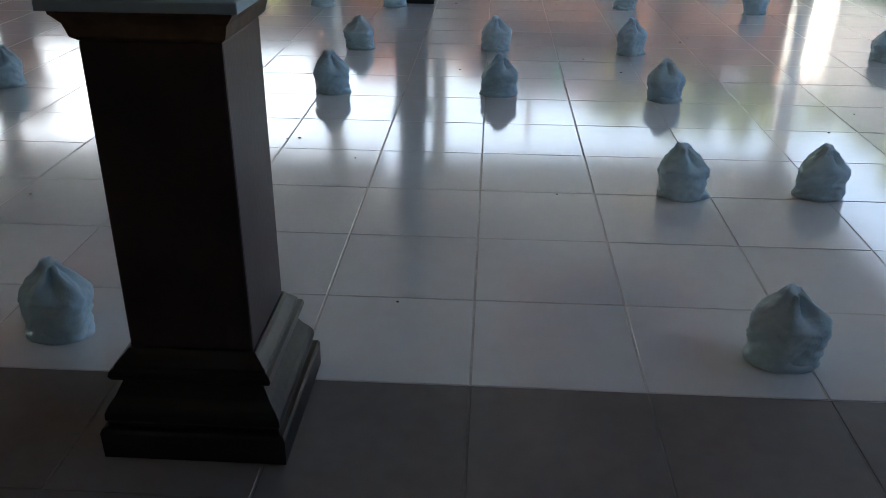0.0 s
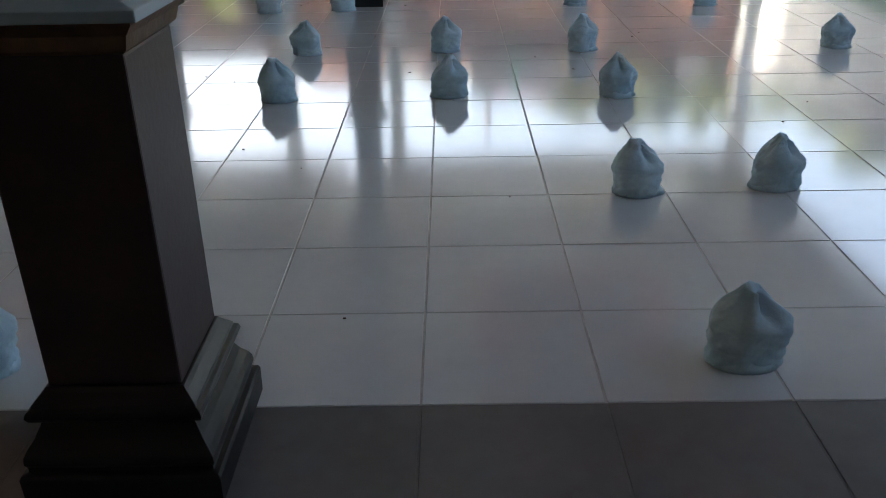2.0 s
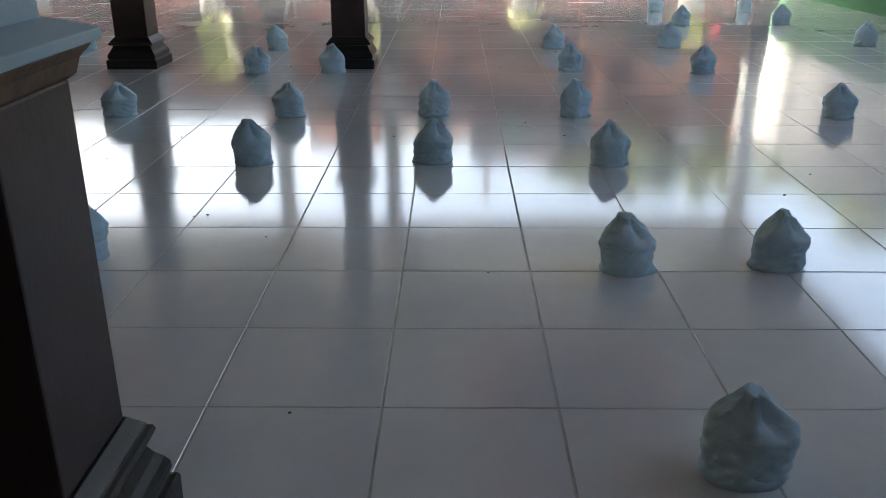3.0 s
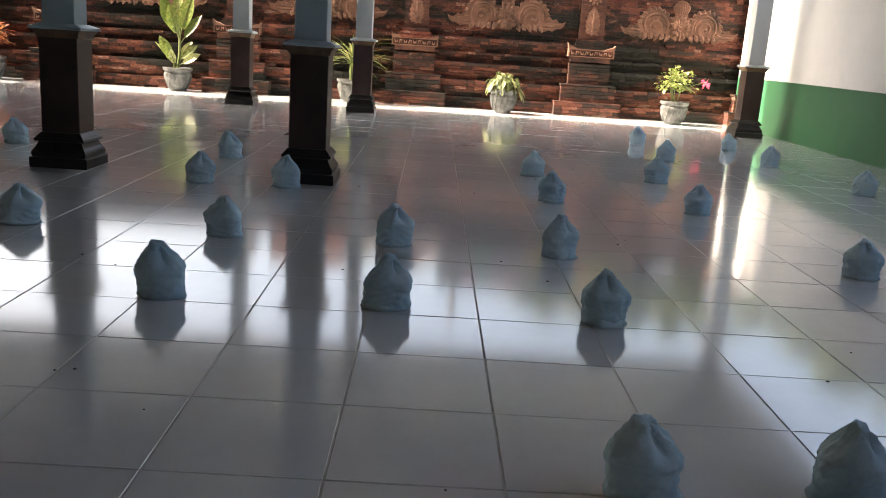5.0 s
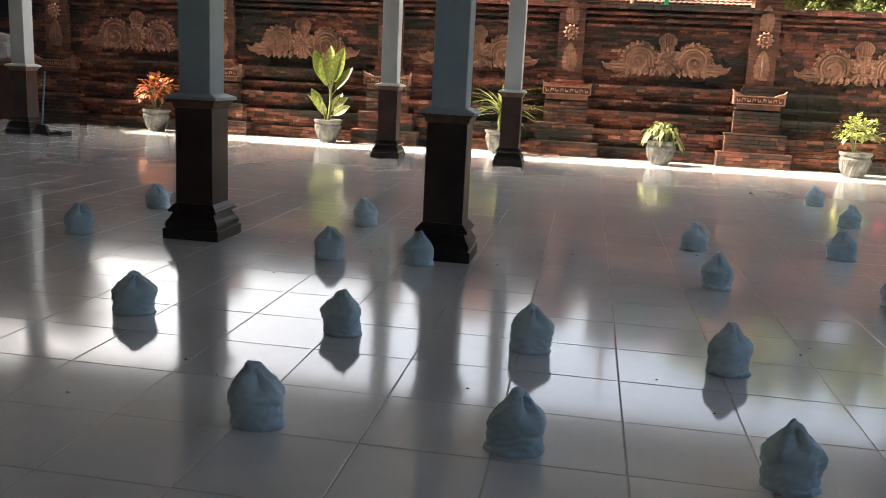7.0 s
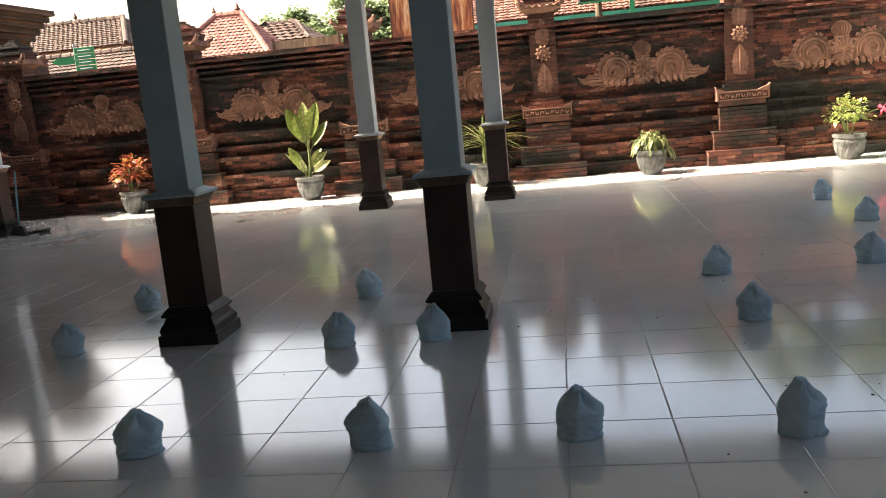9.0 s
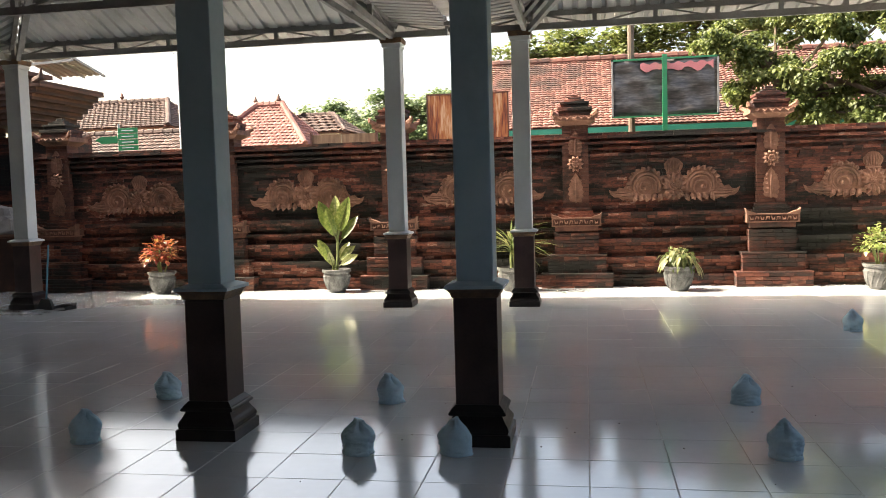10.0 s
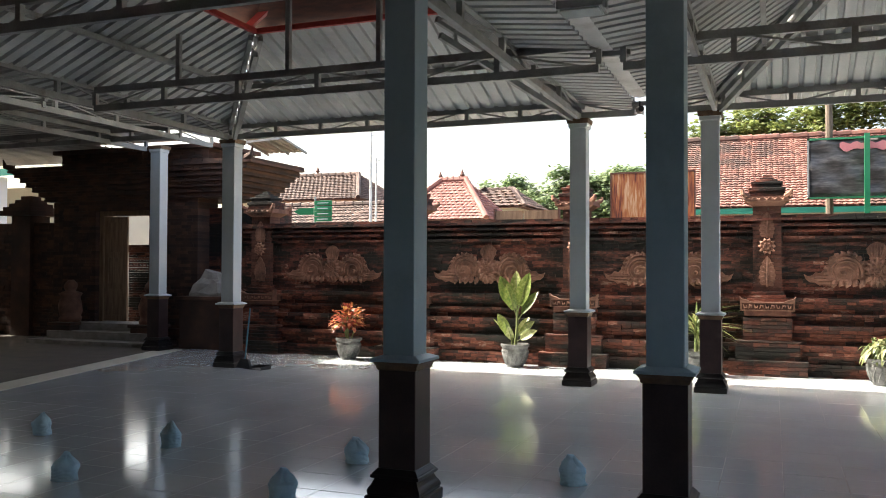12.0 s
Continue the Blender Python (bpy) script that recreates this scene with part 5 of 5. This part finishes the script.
house("old house with a low dark tile roof", -11.2, -8.2, 31.0, 34.5, 3.6, 4.35, 0.9, M_ROOFTILE_OLD, M_CREAM, None, 41, 0.3)

# ---- things just beyond the wall ----
p = tagged(new("rusty_panel"), "rust-streaked sheet-metal panel standing behind the wall", "panel")
for x0, x1 in ((-2.42, -1.80), (-1.79, -1.17)):
    solid("sheet", M_RUST, p, [(x0, x1, 15.40, 15.43, 1.6, 2.92)])
solid("frame", M_DARKWOOD, p, [(-2.44, -1.15, 15.39, 15.44, 2.92, 2.945), (-2.44, -2.42, 15.39, 15.44, -0.16, 2.92), (-1.17, -1.15, 15.39, 15.44, -0.16, 2.92)], "dark edge frame")
p = tagged(new("low_board"), "dark wooden board behind the wall", "board")
for x0, x1 in ((-4.33, -3.86), (-3.84, -3.28)):
    solid("board", M_WOOD, p, [(x0, x1, 15.40, 15.43, 1.7, 2.38)])
solid("post", M_DARKWOOD, p, [(-4.36, -4.33, 15.38, 15.45, -0.16, 2.42), (-3.28, -3.25, 15.38, 15.45, -0.16, 2.42)])

p = tagged(new("billboard"), "billboard with a dark wrinkled banner on a green steel frame", "billboard")
bm = bmesh.new()
cols = [[bm.verts.new((0.48 + 1.65 * i / 24, 16.52 + 0.018 * math.sin(i * 0.9 + j * 0.7) + 0.012 * math.sin(i * 0.35 - j * 1.3), 2.57 + 0.89 * j / 12)) for j in range(13)] for i in range(25)]
for a, b in zip(cols, cols[1:]):
    for j in range(12):
        f = bm.faces.new((a[j], b[j], b[j + 1], a[j + 1]))
me_geom = bmesh.ops.extrude_face_region(bm, geom=bm.faces[:])
bmesh.ops.translate(bm, vec=(0, 0.006, 0), verts=[g for g in me_geom["geom"] if isinstance(g, bmesh.types.BMVert)])
ban = part("banner", bm, M_BANNER, p, "dark shiny wrinkled banner", smooth=True)
bm = bmesh.new()
top = [(0.92 + 0.05 * i, 3.40 + 0.02 * math.sin(i * 1.7)) for i in range(24)]
bot = [(0.92 + 0.05 * i, 3.33 - 0.06 * abs(math.sin(i * 0.45)) - 0.03 * math.sin(i * 1.1)) for i in range(24)]
vt, vb = [bm.verts.new((x, 16.478, z)) for x, z in top], [bm.verts.new((x, 16.478, z)) for x, z in bot]
for i in range(23):
    bm.faces.new((vb[i], vb[i + 1], vt[i + 1], vt[i]))
part("print", bm, M_PINK, ban, "faded pink printed shape")
for bx in ((0.455, 0.485), (2.13, 2.16)):
    solid("frame_side", M_STEEL, p, [(bx[0], bx[1], 16.49, 16.54, 2.54, 3.49)])
solid("frame_rail", M_GREENSTEEL, p, [(0.455, 2.16, 16.49, 16.54, 3.46, 3.49)])
solid("frame_rail", M_GREENSTEEL, p, [(0.455, 2.16, 16.49, 16.54, 2.54, 2.565)])
bm = bmesh.new()
beam(bm, (1.30, 16.44, -0.16), (1.30, 16.44, 3.53), 0.075, 0.06)
part("post", bm, M_GREENSTEEL, p, "green steel post")
bm = bmesh.new()
tube(bm, [(0.79, 16.8, -0.16), (0.79, 16.8, 2.0), (0.79, 16.8, 4.3)], (0.06, 0.06, 0.055), 10)
tagged(part("wooden_pole", bm, M_BARK), "brown wooden pole behind the billboard", "pole")

p = tagged(new("street_sign"), "green street sign with stacked boards on a pole", "sign")
for k in range(4):
    z = 2.42 + 0.115 * k
    solid("board", M_GREENSTEEL, p, [(-9.22, -8.80, 18.0, 18.03, z, z + 0.10)], bevel=0.004)
    solid("lettering", M_WHITE, p, [(-9.14, -8.88, 17.996, 17.999, z + 0.042, z + 0.058)], "pale line of writing")
bm = bmesh.new()
v0 = [bm.verts.new((x, y, z)) for y in (18.0, 18.03) for x, z in ((-9.72, 2.64), (-9.58, 2.57), (-9.24, 2.57), (-9.24, 2.71), (-9.58, 2.71))]
bm.faces.new(v0[:5])
bm.faces.new(v0[5:][::-1])
for i in range(5):
    bm.faces.new((v0[i], v0[5 + i], v0[5 + (i + 1) % 5], v0[(i + 1) % 5]))
part("arrow_board", bm, M_GREENSTEEL, p, "green arrow-shaped board")
bm = bmesh.new()
tube(bm, [(-9.23, 18.06, -0.16), (-9.23, 18.06, 2.95)], (0.025, 0.025), 8)
part("pole", bm, M_STEEL, p)

for x, y, z, rad, lab in ((-8.85, 20.0, 4.72, 0.035, "tall thin pale steel pole with a small aerial"), (-9.0, 20.6, 4.1, 0.03, "thin grey steel pole")):
    p = tagged(new("steel_pole"), lab, "pole", "thin poles")
    bm = bmesh.new()
    tube(bm, [(x, y, -0.16), (x, y, z * 0.6), (x, y, z)], (rad, rad * 0.9, rad * 0.7), 8)
    part("shaft", bm, M_PVC, p)
    bm = bmesh.new()
    beam(bm, (x - 0.12, y, z - 0.08), (x + 0.12, y, z - 0.08), 0.015, 0.015)
    beam(bm, (x - 0.08, y, z - 0.18), (x + 0.08, y, z - 0.18), 0.015, 0.015)
    part("aerial", bm, M_STEEL, p)


# ---- trees ----
def tree(label, base, trunk_top, lobes, n, size, material, seed, lean=0.0, droop=0.35, group="trees beyond the wall", long=2.2):
    """A trunk with limbs to each lobe of the crown, and many leaves round the lobes. lobes: centre and radii."""
    r = random.Random(seed)
    t = tagged(new("tree"), label, "tree", group)
    bm = bmesh.new()
    b, q = Vector(base), Vector(trunk_top)
    midp = b.lerp(q, 0.5) + Vector((r.uniform(-.15, .15), 0, 0))
    tube(bm, [b, midp, q], (0.16, 0.12, 0.08), 9)
    for c, rad in lobes:
        c = Vector(c)
        s = b.lerp(q, r.uniform(0.6, 1.0))
        tube(bm, [s, s.lerp(c, 0.5) + Vector((0, 0, 0.15)), c], (0.07, 0.045, 0.015), 6)
        for k in range(4):
            d = Vector((r.uniform(-1, 1), r.uniform(-1, 1), r.uniform(-.5, .8))).normalized()
            e = c + Vector((d.x * rad[0], d.y * rad[1], d.z * rad[2])) * 0.85
            tube(bm, [c, c.lerp(e, 0.5) + Vector((0, 0, 0.06)), e], (0.03, 0.018, 0.006), 5)
    part("trunk", bm, M_BARK, t)
    vs, fs = [], []
    tot = sum(x[1][0] * x[1][2] for x in lobes)
    for c, rad in lobes:
        c = Vector(c)
        clumps = []
        for k in range(max(10, int(55 * rad[0] * rad[2] / 1.5))):
            d = Vector((r.gauss(0, 1), r.gauss(0, 1), r.gauss(0, 1))).normalized()
            f = r.uniform(0.35, 1.05)
            clumps.append((c + Vector((d.x * rad[0], d.y * rad[1], d.z * rad[2])) * f, d))
        for k in range(int(n * rad[0] * rad[2] / tot)):
            cc, cd = r.choice(clumps)
            p = cc + Vector((r.gauss(0, 0.16), r.gauss(0, 0.16), r.gauss(0, 0.09))) * (size * 7)
            a = r.uniform(0, 6.283)
            d = Vector((math.cos(a), math.sin(a), r.uniform(-droop - 0.3, 0.25))).normalized()
            up = Vector((r.uniform(-.5, .5), r.uniform(-.5, .5), 1)).normalized()
            s = d.cross(up).normalized()
            L, w = size * r.uniform(0.7, 1.3), size * r.uniform(0.7, 1.2) / long
            i = len(vs)
            m = p + d * L * 0.5
            vs += [tuple(p), tuple(m + s * w - up * w * 0.15), tuple(p + d * L - up * L * droop * 0.4), tuple(m - s * w - up * w * 0.15), tuple(m + up * w * 0.2)]
            fs += [(i, i + 1, i + 4), (i + 1, i + 2, i + 4), (i + 2, i + 3, i + 4), (i + 3, i, i + 4)]
    me = bpy.data.meshes.new("crown")
    me.from_pydata(vs, [], fs)
    me.materials.append(material)
    ob = new("crown", me)
    ob.parent = t
    return t


tree("leafy tree hanging over the wall beside the billboard", (3.1, 18.2, -0.2), (3.6, 18.4, 3.4),
     [((3.1, 18.0, 3.62), (0.9, 0.8, 0.22)), ((4.2, 17.8, 3.95), (1.1, 0.9, 0.26)), ((4.4, 17.6, 3.45), (0.9, 0.8, 0.24)), ((5.6, 17.6, 3.7), (1.0, 0.9, 0.28)), ((4.9, 18.2, 2.95), (0.9, 0.8, 0.28)), ((3.5, 18.8, 4.5), (1.2, 1.0, 0.35)),
      ((6.2, 17.8, 2.9), (0.9, 0.9, 0.35)), ((5.6, 18.6, 4.5), (1.3, 1.0, 0.35)), ((3.7, 18.4, 2.95), (0.5, 0.6, 0.2)), ((3.0, 17.9, 3.15), (0.55, 0.6, 0.32)), ((3.6, 17.7, 2.65), (0.7, 0.6, 0.28)), ((4.4, 17.5, 2.55), (0.8, 0.7, 0.32)), ((5.4, 17.4, 2.6), (0.9, 0.8, 0.4)), ((2.6, 18.0, 3.95), (0.7, 0.6, 0.22)), ((3.8, 17.6, 3.3), (0.7, 0.7, 0.28)), ((7.2, 17.2, 3.8), (1.0, 1.0, 0.5)), ((5.9, 18.0, 3.3), (0.9, 0.9, 0.2))], 62000, 0.085, M_LEAF, 5, droop=0.9, long=2.6)
tree("leafy tree beyond the white side wall", (7.6, 13.5, -0.2), (7.6, 13.6, 3.0),
     [((7.2, 13.5, 3.3), (1.2, 1.3, 0.8)), ((7.9, 12.0, 3.5), (1.0, 1.3, 0.9)), ((8.2, 15.2, 3.2), (1.1, 1.3, 0.8))], 12000, 0.11, M_LEAF, 7, droop=0.6)
tree("broad tree behind the long tile-roofed house", (1.5, 29.0, -0.2), (1.5, 29.0, 4.0),
     [((-2.2, 28.5, 5.2), (1.3, 1.0, 0.6)), ((-0.6, 28.2, 5.6), (1.3, 1.0, 0.7)), ((1.2, 28.4, 5.6), (1.4, 1.0, 0.8)), ((3.2, 28.0, 5.9), (1.5, 1.0, 0.8)), ((5.2, 28.0, 6.2), (1.6, 1.0, 1.0)), ((2.2, 28.6, 4.7), (2.0, 1.0, 0.6))], 15000, 0.16, M_LEAF, 9)
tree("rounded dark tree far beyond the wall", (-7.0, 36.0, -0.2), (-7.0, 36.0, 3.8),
     [((-7.6, 35.5, 4.9), (0.9, 0.8, 0.7)), ((-6.4, 35.5, 4.6), (1.3, 0.8, 0.7)), ((-5.0, 35.2, 4.7), (1.1, 0.8, 0.7)), ((-6.8, 35.0, 3.7), (2.2, 0.8, 0.8)), ((-8.6, 35.4, 3.9), (1.2, 0.8, 0.7))], 14000, 0.17, M_LEAF_HAZED, 13)
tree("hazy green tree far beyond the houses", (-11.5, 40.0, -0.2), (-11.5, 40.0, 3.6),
     [((-12.4, 40.0, 4.7), (1.5, 0.8, 0.6)), ((-11.0, 39.6, 4.9), (1.3, 0.8, 0.7)), ((-13.8, 40.2, 4.4), (1.3, 0.8, 0.6)), ((-9.8, 39.8, 4.2), (1.4, 0.8, 0.6)), ((-16.0, 41.0, 4.2), (1.6, 0.8, 0.5))], 12000, 0.20, M_LEAF_HAZED, 17)


# ---- crumbs of dry leaf on the floor ----
r = random.Random(31)
bm = bmesh.new()
for k in range(46):
    x, y = r.uniform(-1.6, 2.4), r.uniform(1.9, 8.5)
    q = r.uniform(0.002, 0.005)
    a = r.uniform(0, 3.1)
    v = [bm.verts.new((x + q * math.cos(a + t) * (1 + 0.8 * (t > 3)), y + q * math.sin(a + t), 0.0012 + dz)) for dz in (0.0, 0.003) for t in (0, 1.6, 3.14, 4.7)]
    for f in ((3, 2, 1, 0), (4, 5, 6, 7), (0, 1, 5, 4), (1, 2, 6, 5), (2, 3, 7, 6), (3, 0, 4, 7)):
        bm.faces.new([v[i] for i in f])
tagged(part("leaf_crumbs", bm, M_BARK), "scattered dark crumbs of dry leaf on the tiles", "litter", kind="stuff")


# ---- floor tiles and wall bricks ----
def tile_mesh(name, material, s=0.3950, t=0.0045, c=0.0012):
    bm = bmesh.new()
    a, b = s / 2, s / 2 - c
    v = [bm.verts.new(p) for p in ((-a, -a, -t), (a, -a, -t), (a, a, -t), (-a, a, -t), (-a, -a, -c), (a, -a, -c), (a, a, -c), (-a, a, -c), (-b, -b, 0), (b, -b, 0), (b, b, 0), (-b, b, 0))]
    for k in (0, 4):
        for i in range(4):
            bm.faces.new((v[k + i], v[k + (i + 1) % 4], v[k + 4 + (i + 1) % 4], v[k + 4 + i]))
    bm.faces.new(v[8:12])
    return mesh_of(name, bm, material)


pale, brown = tile_mesh("tile", M_TILE), tile_mesh("tile", M_TILE_DARK)
rng = random.Random(2)
tv, tf, tm = [], [], []
for i in range(-24, 12):
    for j in range(-20, 32):
        x, y = 0.4 * i + 0.2, 1.6 + 0.4 * j + 0.2
        z = rng.uniform(-0.0004, 0.0004)
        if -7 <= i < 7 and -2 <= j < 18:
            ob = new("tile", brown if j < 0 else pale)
            ob.parent = floor
            ob.matrix_basis = pose(x, y, z, rng.uniform(-0.10, 0.10), rng.uniform(-0.10, 0.10), 0)
        else:
            n = len(tv)
            a, b = (0.19765, 0.19645) if j < 18 else (0.1995, 0.1992)
            sx, sy = rng.uniform(-0.0012, 0.0012), rng.uniform(-0.0012, 0.0012)
            for h, dz in ((a, -0.0045), (a, -0.0012), (b, 0.0)):
                tv += [(x + ux * h, y + uy * h, z + dz + ux * h * sx + uy * h * sy) for ux, uy in ((-1, -1), (1, -1), (1, 1), (-1, 1))]
            for k in (0, 4):
                tf += [(n + k + q, n + k + (q + 1) % 4, n + k + 4 + (q + 1) % 4, n + k + 4 + q) for q in range(4)]
            tf.append((n + 8, n + 9, n + 10, n + 11))
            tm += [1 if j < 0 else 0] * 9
me = bpy.data.meshes.new("far_tiles")
me.from_pydata(tv, [], tf)
me.materials.append(M_TILE)
me.materials.append(M_TILE_DARK)
me.polygons.foreach_set("material_index", tm)
far_tiles = tagged(new("far_tiles", me), kind="stuff")
far_tiles.parent = floor

brick_shapes = {}
for x, w, z, h, d in near_bricks:
    key = (round(w, 3), round(h, 3))
    if key not in brick_shapes:
        bm = bmesh.new()
        box(bm, 0, key[0], -0.05, 0.03, 0, key[1])
        brick_shapes[key] = mesh_of("brick", bm, M_BRICK, bevel=0.003)
    ob = new("brick", brick_shapes[key])
    ob.parent = wall
    ob.matrix_basis = pose(x, WALL_Y - d + 0.05, z)
bv, bf = [], []
for x, w, z, h, d in far_bricks:
    n = len(bv)
    bv += [(x, WALL_Y - d, z), (x + w, WALL_Y - d, z), (x + w, WALL_Y + 0.03, z), (x, WALL_Y + 0.03, z), (x, WALL_Y - d, z + h), (x + w, WALL_Y - d, z + h), (x + w, WALL_Y + 0.03, z + h), (x, WALL_Y + 0.03, z + h)]
    bf += [tuple(n + i for i in f) for f in ((3, 2, 1, 0), (4, 5, 6, 7), (0, 1, 5, 4), (1, 2, 6, 5), (2, 3, 7, 6), (3, 0, 4, 7))]
me = bpy.data.meshes.new("bricks")
me.from_pydata(bv, [], bf)
me.materials.append(M_BRICK)
rest = tagged(new("bricks", me), kind="stuff")
rest.parent = wall
